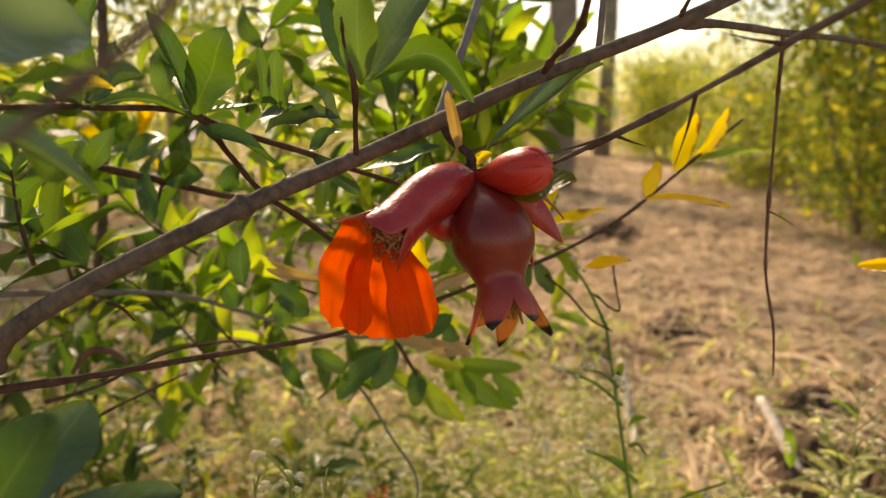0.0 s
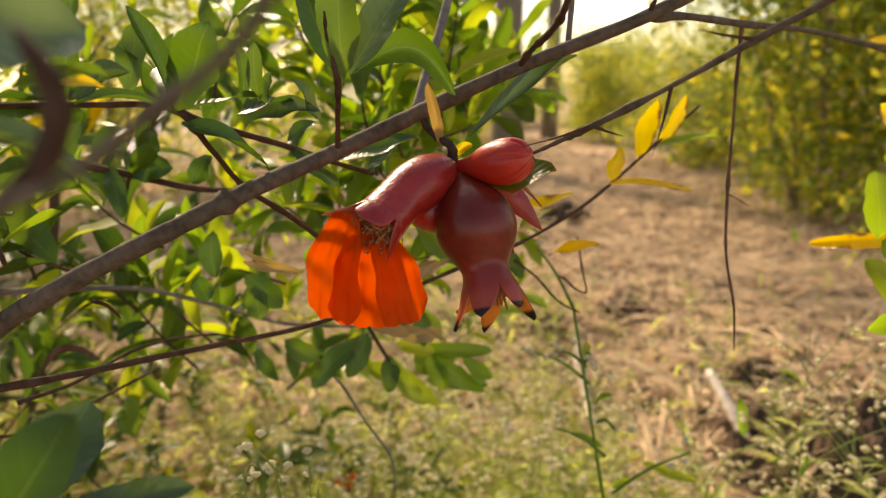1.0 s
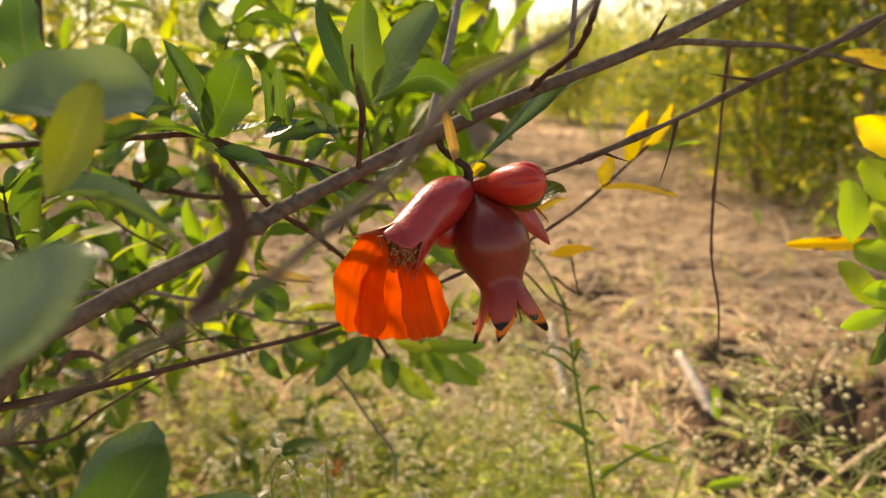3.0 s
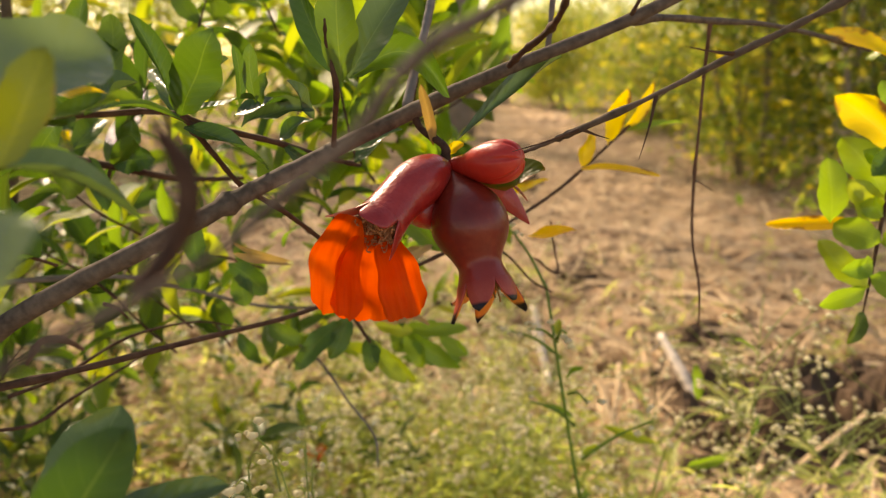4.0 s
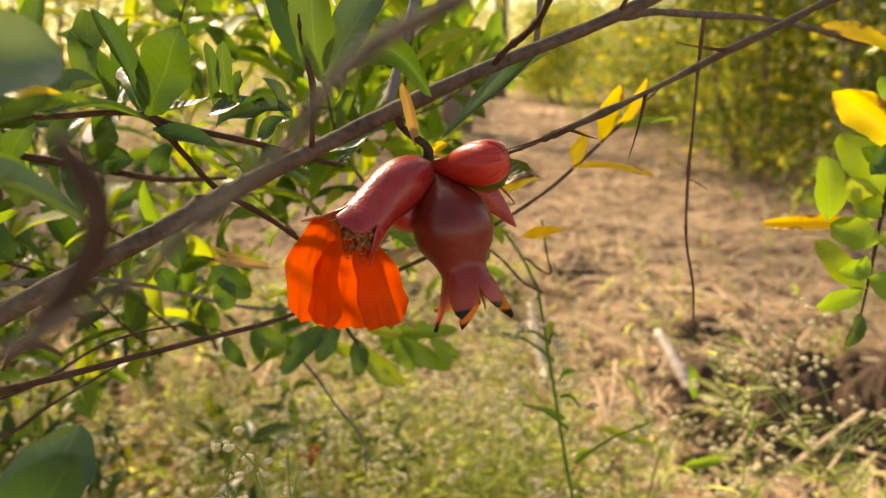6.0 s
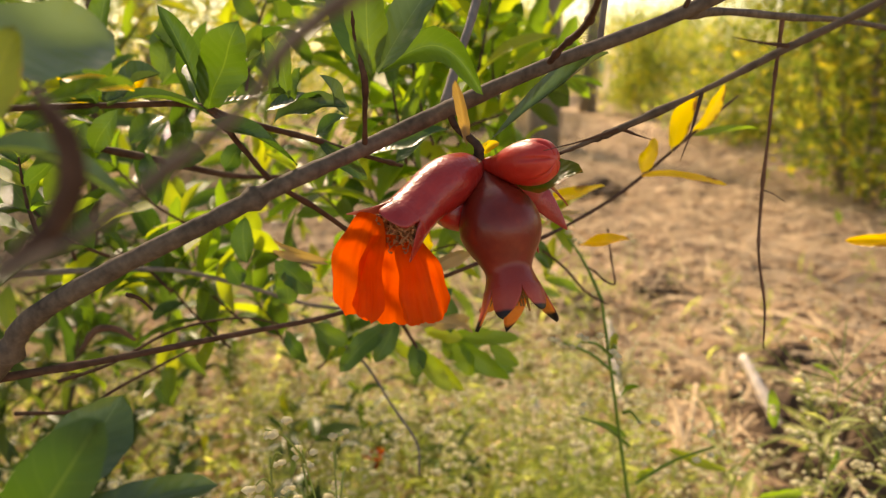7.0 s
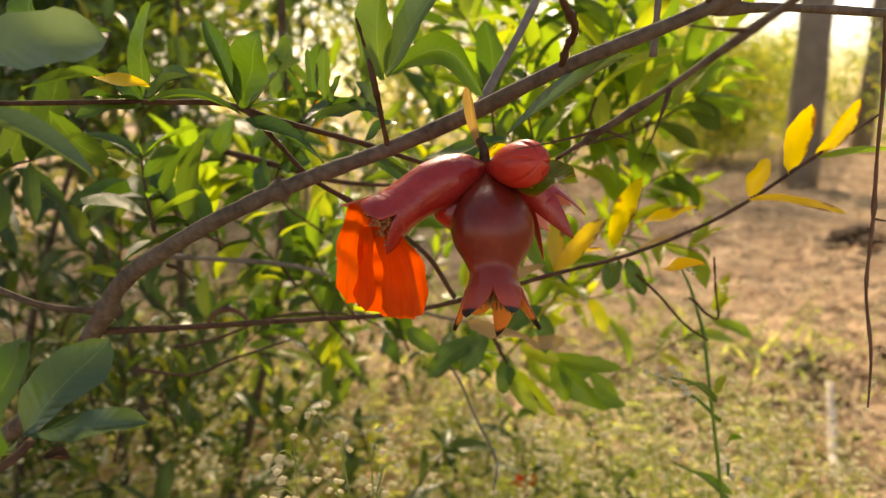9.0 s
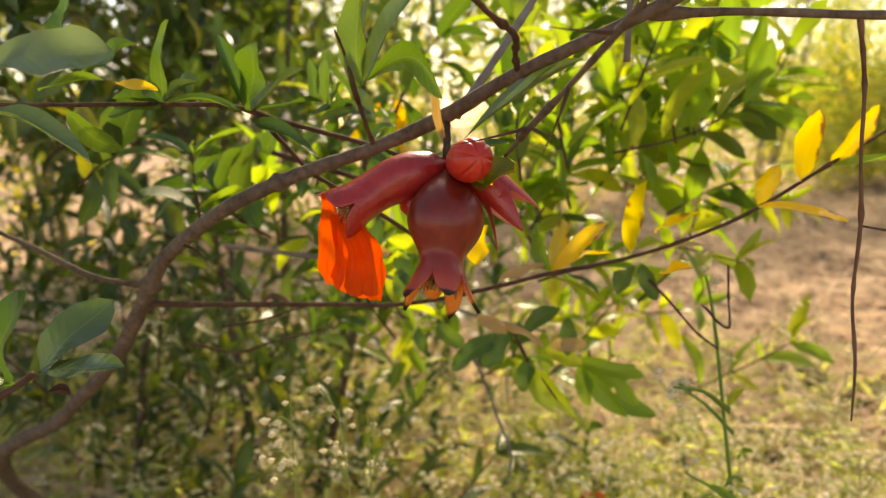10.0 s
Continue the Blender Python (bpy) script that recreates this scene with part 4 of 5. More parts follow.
# yellowing shoot at the end of the lower branch
for a, b, w, m, fc, bd, tw in (
    ((0.237, 0.586, 0.631), (0.2454, 0.5926, 0.652), 0.0105, M_YELLOW, (0.2, -1, 0.1), 0.1, 0.0),
    ((0.237, 0.586, 0.629), (0.282, 0.566, 0.6275), 0.0085, M_YELLOW, (0, -0.55, 0.85), 0.15, 0.2),
    ((0.256, 0.595, 0.644), (0.2642, 0.583, 0.6811), 0.0125, M_YELLOW, (0.3, -1, 0.1), 0.05, 0.3),
    ((0.268, 0.600, 0.652), (0.2885, 0.6048, 0.6827), 0.0095, M_YELLOW, (0.6, -0.9, 0.1), 0.1, 0.2),
    ((0.268, 0.600, 0.652), (0.3103, 0.6051, 0.6551), 0.0085, M_LIME, (0, -0.35, 1), 0.2, 0.3),
    ((0.1448, 0.5229, 0.596), (0.1662, 0.5521, 0.6225), 0.0105, M_YELLOW, (0.2, -0.9, 0.5), 0.15, 0.1),
    ((0.1448, 0.5229, 0.596), (0.1341, 0.5634, 0.6192), 0.0100, M_YELLOW, (0.5, -1, 0.1), 0.1, 0.2),
    ((0.1455, 0.5229, 0.596), (0.1613, 0.5695, 0.6006), 0.0110, M_YELLOW, (0, -0.6, 0.8), 0.2, 0.5),
    ((0.1455, 0.5229, 0.596), (0.1193, 0.5571, 0.6176), 0.0120, M_LIME, (-0.2, -1, 0.3), 0.2, 0.3),
    ((0.1617, 0.6007, 0.5963), (0.1852, 0.5609, 0.6452), 0.0120, M_YELLOW, (0.3, -1, 0.2), 0.1, 0.5),
    ((0.1739, 0.6064, 0.6091), (0.2132, 0.5663, 0.627), 0.0110, M_YELLOW, (0, -0.7, 0.7), 0.15, 0.2),
    ((0.1969, 0.5532, 0.5960), (0.2205, 0.525, 0.6055), 0.0085, M_YELLOW, (0, -0.7, 0.7), 0.12, 0.1),
    ((0.1666, 0.5903, 0.5908), (0.1636, 0.5747, 0.5746), 0.0115, M_LEAF, (0, -1, 0.4), 0.15, 0.1),
    ((0.1713, 0.5918, 0.5916), (0.1828, 0.5893, 0.5696), 0.0100, M_LEAF, (0, -1, 0.4), 0.15, 0.1),
    ((0.1743, 0.5933, 0.5951), (0.2082, 0.6126, 0.6022), 0.0060, M_DRY, (0, -0.4, 1), 0.2, 0.2),
    ((0.1146, 0.5129, 0.5869), (0.1409, 0.5286, 0.5973), 0.0075, M_DRY, (0, -0.6, 0.9), 0.2, 0.2),
    ((0.1121, 0.5251, 0.5892), (0.1312, 0.5460, 0.5932), 0.0080, M_DRY, (0, -0.6, 0.9), 0.2, 0.2),
    ((0.0916, 0.5292, 0.5611), (0.1143, 0.5270, 0.5551), 0.0090, M_DRY, (0, -0.8, 0.6), 0.3, 0.2),
    ((0.1067, 0.5352, 0.5558), (0.1349, 0.5336, 0.5479), 0.0070, M_DRY, (0, -0.6, 0.9), 0.4, 0.6),
    ((0.0683, 0.4764, 0.6061), (0.037, 0.485, 0.611), 0.0042, M_DRY, (0, -0.6, 0.8), 0.15, 0.9),
    ((0.0669, 0.4814, 0.6065), (0.037, 0.487, 0.6165), 0.0036, M_DRY, (0, -0.9, 0.3), 0.12, 0.6),
    ((0.1072, 0.5046, 0.5989), (0.1116, 0.5102, 0.6216), 0.0130, M_YELLOW, (0, -1, 0.2), 0.15, 0.3)):
    leaf(K, a, b, w, m, fc, bd, 0.3, 0.12, tw)

# clusters under the fruit
for a, b, w, m in (((0.0776, 0.5852, 0.5336), (0.0454, 0.5665, 0.5064), 0.017, M_MID), ((0.0812, 0.5869, 0.5361), (0.0676, 0.5738, 0.5099), 0.016, M_MID), ((0.0283, 0.5736, 0.5371), (0.0502, 0.5746, 0.5225), 0.015, M_MID),
                   ((0.0927, 0.5931, 0.5183), (0.0933, 0.5832, 0.4946), 0.015, M_MID), ((0.0927, 0.5924, 0.5166), (0.1175, 0.5823, 0.4856), 0.014, M_LIME), ((0.1159, 0.6067, 0.5175), (0.1119, 0.6150, 0.5429), 0.014, M_MID),
                   ((0.1140, 0.6253, 0.5104), (0.1638, 0.6264, 0.5065), 0.014, M_LIME), ((0.1180, 0.6243, 0.5066), (0.1578, 0.6150, 0.4796), 0.016, M_LIME), ((0.1160, 0.6241, 0.5067), (0.1302, 0.6146, 0.4813), 0.016, M_LIME),
                   ((0.1006, 0.6069, 0.5232), (0.1293, 0.6115, 0.5273), 0.012, M_DRY), ((0.1420, 0.6244, 0.5027), (0.1637, 0.6190, 0.4885), 0.013, M_LIME), ((0.0083, 0.5758, 0.5315), (0.0231, 0.5723, 0.5097), 0.012, M_MID),
                   ((0.0175, 0.5417, 0.5894), (0.0378, 0.5430, 0.5685), 0.017, M_MID), ((0.0237, 0.5422, 0.5825), (0.0256, 0.5372, 0.5633), 0.016, M_MID), ((-0.0180, 0.5592, 0.5850), (-0.0116, 0.5577, 0.5691), 0.015, M_MID),
                   ((0.1199, 0.5873, 0.5573), (0.1000, 0.5734, 0.5413), 0.014, M_MID), ((0.0755, 0.5974, 0.5121), (0.1244, 0.6023, 0.4754), 0.014, M_LIME), ((0.0961, 0.6099, 0.5197), (0.1229, 0.6167, 0.5093), 0.014, M_LIME),
                   ((0.1090, 0.6549, 0.4760), (0.1403, 0.6731, 0.4955), 0.018, M_LIME), ((0.1090, 0.6549, 0.4760), (0.1142, 0.6650, 0.4962), 0.016, M_LIME), ((0.1116, 0.6542, 0.4722), (0.1605, 0.6646, 0.4620), 0.016, M_LIME)):
    leaf(K, a, b, 0.85 * w, m, (0.05, -1, 0.35), 0.15, 0.2)

# ---- more shoots of the shrub ----
SHARED = {}


def shared_leaf(k, mat):
    if (k, mat.name) not in SHARED:
        g = rng(500 + k)
        v, f, uv = blade(1.0, g.uniform(0.26, 0.4), g.uniform(0.05, 0.5), g.uniform(0.15, 0.7), 0.08, g.uniform(-0.7, 0.7), g.uniform(1.0, 1.25), n=9, seed=k)
        SHARED[(k, mat.name)] = mesh_of("leaf", v, f, [mat], uv)
    return SHARED[(k, mat.name)]


def shoot(parent, base, tip, pairs, size, seed, greens=(), radius=0.0011, pile=None, stem=M_TWIG):
    """A twig with leaves in pairs and a tuft at the end."""
    g = rng(seed)
    a, b = np.array(base), np.array(tip)
    d = b - a
    mid = (a + b) / 2 + g.standard_normal(3) * np.linalg.norm(d) * 0.06
    tube("twig", [a, mid, b], [radius, radius * 0.8, radius * 0.45], stem, parent, sides=6, steps=5, seed=seed)
    dn = d / np.linalg.norm(d)
    for k in range(pairs):
        t = (k + 0.7) / pairs
        p = (1 - t) ** 2 * a + 2 * t * (1 - t) * mid + t * t * b
        turn = g.uniform(0, 6.28)
        for j in range(2 if k < pairs - 1 else 4):
            w = np.cross(dn, (math.cos(turn), math.sin(turn), 0.3))
            w /= np.linalg.norm(w)
            if j % 2:
                w = -w
            turn += 1.5 * (j // 2 + (1 if k == pairs - 1 else 0))
            along = w * g.uniform(0.6, 1.1) + dn * g.uniform(0.4, 1.1) + np.array((0, 0, g.uniform(-0.35, 0.45)))
            face = np.array((0, 0, 1)) + 0.5 * g.standard_normal(3) + 0.5 * dn
            L = size * g.uniform(0.65, 1.25)
            if pile is not None:
                pile.leaf(p, along, face, L, ("broad", "slim", "curl")[g.integers(0, 3)])
            else:
                m = greens[g.integers(0, len(greens))]
                q = frame_of(p, along, face) @ Matrix.Diagonal((L, L, L, 1))
                part("leaf", shared_leaf(int(g.integers(0, 6)), m), parent, "", q)


INNER_SHADE = (M_LEAF, M_LIME, M_MID, M_LIME)
GL, LM, YL = (M_LEAF, M_LEAF, M_MID), (M_LIME, M_LIME, M_LIME, M_MID), (M_LIME, M_YELLOW, M_YELLOW)
for k, (a, b, n, L, gs) in enumerate((
    ((0.0934, 0.5817, 0.6402), (0.0816, 0.6022, 0.7021), 4, 0.045, LM), ((0.1059, 0.6247, 0.6466), (0.0916, 0.6521, 0.7373), 5, 0.05, LM),
    ((0.1308, 0.6586, 0.6712), (0.1462, 0.7051, 0.7567), 4, 0.055, LM), ((0.1265, 0.6576, 0.6554), (0.1987, 0.7388, 0.6894), 5, 0.05, LM), ((0.1537, 0.7092, 0.6603), (0.1447, 0.7385, 0.7220), 4, 0.05, LM),
    ((-0.0530, 0.4408, 0.6228), (-0.0586, 0.4428, 0.6655), 4, 0.03, LM), ((-0.1193, 0.5599, 0.5847), (-0.1412, 0.5536, 0.6364), 4, 0.04, LM),
    ((-0.0549, 0.6004, 0.5942), (-0.0994, 0.5833, 0.6429), 4, 0.042, LM), ((-0.0700, 0.5825, 0.5557), (-0.1167, 0.5874, 0.5894), 4, 0.04, LM), ((-0.0340, 0.6121, 0.5218), (-0.0825, 0.6260, 0.5679), 4, 0.04, LM),
    ((0.0193, 0.6220, 0.5608), (-0.0392, 0.6270, 0.5802), 4, 0.04, LM), ((0.0544, 0.6166, 0.5864), (0.0194, 0.6335, 0.6155), 4, 0.04, LM), 
    ((-0.3010, 0.8111, 0.6597), (-0.2308, 0.8558, 0.6616), 4, 0.05, YL), ((-0.0983, 0.6990, 0.7191), (-0.1305, 0.6795, 0.7483), 4, 0.05, LM), ((0.0232, 0.7423, 0.7218), (0.0003, 0.7319, 0.7660), 4, 0.05, LM),
    ((0.1094, 0.7424, 0.6241), (0.1795, 0.8269, 0.7054), 6, 0.055, LM), ((0.0916, 0.7139, 0.6259), (0.1240, 0.7501, 0.6789), 4, 0.05, LM), ((0.1425, 0.7976, 0.6640), (0.0996, 0.8022, 0.7378), 5, 0.055, LM),
    ((0.1469, 0.7988, 0.6639), (0.2030, 0.8724, 0.6959), 4, 0.05, LM), ((0.0664, 0.7037, 0.6398), (0.0281, 0.7072, 0.7048), 4, 0.05, LM), ((0.0550, 0.6576, 0.5896), (0.0790, 0.6876, 0.6411), 4, 0.045, LM),
    ((0.1301, 0.7679, 0.5986), (0.1750, 0.8039, 0.6257), 3, 0.045, LM), ((-0.0510, 0.6211, 0.4990), (-0.0877, 0.6083, 0.5568), 4, 0.045, LM), ((0.0296, 0.6735, 0.4881), (-0.0118, 0.6684, 0.5535), 4, 0.045, LM),
    ((0.0506, 0.7426, 0.6489), (0.0439, 0.7638, 0.7126), 4, 0.05, LM), ((0.0873, 0.7452, 0.6379), (0.0805, 0.7679, 0.7022), 4, 0.05, LM), ((0.1148, 0.7652, 0.6249), (0.1135, 0.8096, 0.7110), 5, 0.05, LM), ((0.1466, 0.7978, 0.6505), (0.1567, 0.8486, 0.7308), 4, 0.05, LM),
    ((0.1819, 0.8472, 0.6672), (0.2016, 0.8653, 0.7354), 4, 0.05, LM), ((0.1004, 0.6421, 0.6164), (0.0766, 0.6645, 0.6468), 3, 0.045, LM), ((0.0749, 0.6340, 0.5865), (0.0509, 0.6584, 0.6240), 4, 0.045, LM), ((0.0258, 0.6711, 0.5575), (0.0180, 0.6894, 0.5985), 4, 0.045, LM),
    ((0.0817, 0.6285, 0.5627), (0.1226, 0.6344, 0.5759), 3, 0.04, LM), ((-0.1553, 0.6606, 0.5648), (-0.1393, 0.6785, 0.6075), 4, 0.05, LM), ((-0.1224, 0.6726, 0.5461), (-0.1055, 0.6912, 0.5902), 4, 0.05, LM), ((-0.0789, 0.6763, 0.5003), (-0.0932, 0.6842, 0.5410), 4, 0.045, LM),
    ((-0.0302, 0.6831, 0.4752), (-0.0545, 0.6899, 0.5132), 4, 0.045, LM), ((-0.1370, 0.6446, 0.4887), (-0.1565, 0.6505, 0.5328), 4, 0.045, LM), ((-0.0045, 0.6811, 0.4545), (0.0229, 0.6968, 0.4766), 3, 0.045, LM), ((-0.0578, 0.6959, 0.5355), (-0.0681, 0.7020, 0.5722), 4, 0.045, LM),
    ((-0.2714, 0.6370, 0.5803), (-0.2551, 0.6653, 0.6369), 4, 0.055, LM), ((-0.2468, 0.6471, 0.5091), (-0.2252, 0.6864, 0.5587), 4, 0.055, LM), ((-0.1839, 0.6664, 0.6103), (-0.1686, 0.6859, 0.6592), 4, 0.055, LM), ((-0.2318, 0.7416, 0.5172), (-0.2540, 0.7318, 0.5690), 4, 0.06, LM),
    ((-0.1559, 0.7289, 0.4780), (-0.1341, 0.7627, 0.5296), 4, 0.055, LM), ((-0.1566, 0.8144, 0.5514), (-0.1801, 0.8052, 0.6099), 4, 0.06, LM), ((-0.2457, 0.6960, 0.4340), (-0.2254, 0.7314, 0.4675), 4, 0.055, LM), ((-0.2799, 0.6524, 0.4275), (-0.3073, 0.6407, 0.4776), 4, 0.055, LM),
    ((-0.2100, 0.7821, 0.6302), (-0.2186, 0.7762, 0.6873), 4, 0.06, LM), ((-0.0957, 0.8669, 0.7024), (-0.0710, 0.8749, 0.7742), 5, 0.065, LM), ((-0.0512, 0.9472, 0.7148), (-0.0256, 0.9509, 0.7953), 5, 0.065, LM), ((0.0383, 0.9314, 0.6495), (0.0037, 0.9173, 0.7114), 5, 0.06, LM),
    ((-0.0797, 0.8152, 0.6122), (-0.0601, 0.8303, 0.6713), 4, 0.055, LM), ((0.0511, 1.0396, 0.7386), (0.0866, 1.0442, 0.7934), 4, 0.06, LM), ((0.0083, 0.8002, 0.5656), (-0.0144, 0.7955, 0.6158), 4, 0.05, LM), ((-0.0410, 0.5288, 0.6373), (-0.0172, 0.5535, 0.6952), 4, 0.045, GL), ((-0.0604, 0.5017, 0.6035), (-0.0852, 0.4768, 0.6403), 4, 0.045, GL), ((0.0004, 0.5689, 0.6870), (0.0001, 0.6263, 0.7457), 4, 0.045, GL))):
    # Shoots on the left take a darker mix: inner shade put into leaf colour.
    if gs is LM and a[0] < 0.03:
        if a[1] > 0.62 and k % 2:
            continue
        gs = INNER_SHADE
    shoot(shrub, a, b, n, L, 900 + k, gs)

# the rest of the crown, dense on the trunk's side
g = rng(77)
crown = Pile()
for k in range(240):
    u = g.uniform(size=3)
    x = -0.34 - 1.05 * u[0] ** 0.85
    y = 0.60 + 1.1 * u[1] + 0.1 * u[0]
    z = 0.03 + 0.92 * u[2] ** 1.1
    a = np.array((x, y, z))
    b = a + np.array((g.uniform(-0.08, 0.14), g.uniform(-0.12, 0.08), g.uniform(-0.02, 0.14)))
    shoot(shrub, a, b, 4, 0.05, 2000 + k, radius=0.0014, pile=crown)
made = 0
while made < 520:
    u = g.uniform(size=3)
    a = np.array((-0.26 - 1.9 * u[0] ** 1.3, 0.28 + 1.2 * u[1], 0.05 + 1.35 * u[2]))
    if math.atan2(0.163 - a[0], a[1] - 0.16) < radians(37) + 0.12 * g.uniform() or math.hypot(a[0] - 0.3, a[1] - 0.18) < 0.62:
        continue
    made += 1
    b = a + np.array((g.uniform(-0.08, 0.14), g.uniform(-0.12, 0.08), g.uniform(-0.02, 0.14)))
    shoot(shrub, a, b, 4, 0.05, 2600 + made, radius=0.0014, pile=crown)
for k in range(24):
    u = g.uniform(size=3)
    a = np.array((-0.05 + 0.22 * u[0], 0.75 + 0.5 * u[1], 0.74 + 0.4 * u[2]))
    b = a + np.array((g.uniform(-0.08, 0.12), g.uniform(-0.1, 0.08), g.uniform(0.0, 0.14)))
    shoot(shrub, a, b, 4, 0.047, 2400 + k, radius=0.0014, pile=crown)
# Upper foliage, mostly out of view, added to shade the crown and ground.
made = 0
while made < 540:
    y = g.uniform(0.9, 2.6)
    x = 0.163 - math.tan(radians(41)) * (y - 0.16) - 1.4 * g.uniform()
    a = np.array((x, y, g.uniform(0.6, 2.2)))
    made += 1
    b = a + g.uniform(-0.12, 0.12, 3) + (0, 0, 0.05)
    shoot(shrub, a, b, 8, 0.08, 4000 + made, radius=0.0016, pile=crown)
for k in range(64):
    a = np.array((g.uniform(-0.95, 0.05), g.uniform(0.65, 1.3), g.uniform(0.0, 0.22)))
    b = a + np.array((g.uniform(-0.1, 0.1), g.uniform(-0.1, 0.1), g.uniform(0.05, 0.15)))
    shoot(shrub, a, b, 4, 0.055, 3300 + k, radius=0.0014, pile=crown)
# Brighter shoots: the backlight sits in the leaf colour.
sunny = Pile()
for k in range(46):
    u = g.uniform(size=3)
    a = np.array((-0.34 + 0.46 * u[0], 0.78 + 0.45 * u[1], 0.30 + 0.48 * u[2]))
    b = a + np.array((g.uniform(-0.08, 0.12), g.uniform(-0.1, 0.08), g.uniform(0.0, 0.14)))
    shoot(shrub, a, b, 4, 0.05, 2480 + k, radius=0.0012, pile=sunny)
tagged(part("foliage", sunny.mesh("foliage", M_GLOW), shrub, "lime-green leaves, light from behind put into their colour"), kind="stuff")
tagged(part("foliage", crown.mesh("foliage", M_PILE), shrub, "dense small glossy green leaves, crown shade put into their colour"), kind="stuff")
for k in range(5):
    a = np.array((-0.75 + 0.2 * g.uniform(-1, 1), 1.1 + 0.3 * g.uniform(-1, 1), -0.03))
    b = a + np.array((g.uniform(-0.3, 0.5), g.uniform(-0.5, 0.3), g.uniform(0.8, 1.2)))
    tube("stem", [a, (a + b) / 2 + g.standard_normal(3) * 0.05, b], [0.009, 0.006, 0.002], M_BARK, shrub, sides=7, seed=60 + k)

# ---- neighbouring shoot with yellowing leaves ----
over_ground = (0.8461, 0.5689, -0.02)
other = thing("pomegranate_shoot", over_ground, "arching pomegranate shoot with lime and yellow leaves", "shrub")
tube("stem", [over_ground, (0.7594, 0.5709, 0.4442), (0.5899, 0.5629, 0.6581), (0.4724, 0.5403, 0.7012), (0.4117, 0.5242, 0.6823), (0.3996, 0.5169, 0.6469), (0.3930, 0.5155, 0.6160), (0.3888, 0.5121, 0.5844), (0.3839, 0.5081, 0.5538)], [0.004, 0.0035, 0.0028, 0.0022, 0.0016, 0.0014, 0.0012, 0.001, 0.0005], M_TWIG, other, seed=70)
for a, b, w, m in (((0.3975, 0.5182, 0.6453), (0.3652, 0.5308, 0.6752), 0.021, M_YELLOW), ((0.3878, 0.5164, 0.6047), (0.3531, 0.5698, 0.5924), 0.0085, M_YELLOW), ((0.3702, 0.5274, 0.6029), (0.3693, 0.5359, 0.6399), 0.0175, M_LIME),
                   ((0.3931, 0.5162, 0.6191), (0.3748, 0.5342, 0.6515), 0.020, M_LIME), ((0.3912, 0.5145, 0.6066), (0.3723, 0.5200, 0.6288), 0.018, M_LIME), ((0.3908, 0.5113, 0.5944), (0.3714, 0.5267, 0.6030), 0.018, M_LIME),
                   ((0.3850, 0.5070, 0.5694), (0.3645, 0.5281, 0.5928), 0.015, M_LIME), ((0.3839, 0.5077, 0.5693), (0.3624, 0.5168, 0.5561), 0.012, M_LIME), ((0.3908, 0.5113, 0.5944), (0.4079, 0.5011, 0.6027), 0.018, M_LIME),
                   ((0.3975, 0.5179, 0.6438), (0.4108, 0.5113, 0.6682), 0.018, M_YELLOW), ((0.3946, 0.5152, 0.6192), (0.4122, 0.5032, 0.6240), 0.018, M_LIME), ((0.3854, 0.5089, 0.5755), (0.4019, 0.4935, 0.5667), 0.016, M_LIME)):
    leaf(other, a, b, w, m, (-0.1, -1, 0.3), 0.15, 0.25, 0.08)
for a, b, w, m in (((0.3888, 0.5121, 0.5844), (0.3687, 0.5091, 0.5796), 0.012, M_LIME), ((0.3967, 0.5163, 0.6316), (0.3816, 0.5230, 0.6453), 0.013, M_LIME), ((0.3930, 0.5155, 0.6160), (0.3768, 0.5138, 0.6139), 0.013, M_LIME),
                   ((0.3845, 0.5083, 0.5554), (0.3731, 0.5020, 0.5378), 0.009, M_TURN), ((0.3996, 0.5169, 0.6469), (0.3824, 0.5141, 0.6325), 0.015, M_MID), ((0.4013, 0.5169, 0.6561), (0.3890, 0.5279, 0.6829), 0.014, M_LIME)):
    leaf(other, a, b, w, m, (-0.1, -1, 0.3), 0.2, 0.35, 0.08)
leaf(other, (0.4198, 0.5557, 0.6906), (0.3925, 0.5969, 0.7112), 0.0120, M_YELLOW, (0, -0.8, 0.6), 0.2, 0.25)
leaf(other, (0.4234, 0.5533, 0.7000), (0.4139, 0.5838, 0.6933), 0.0130, M_LIME, (0, -0.8, 0.6), 0.2, 0.25)
tube("twig", [(0.4115, 0.5245, 0.6853), (0.4160, 0.5462, 0.6939), (0.4146, 0.5594, 0.6972)], [0.0008, 0.0007, 0.0006], M_TWIG, other, seed=71)

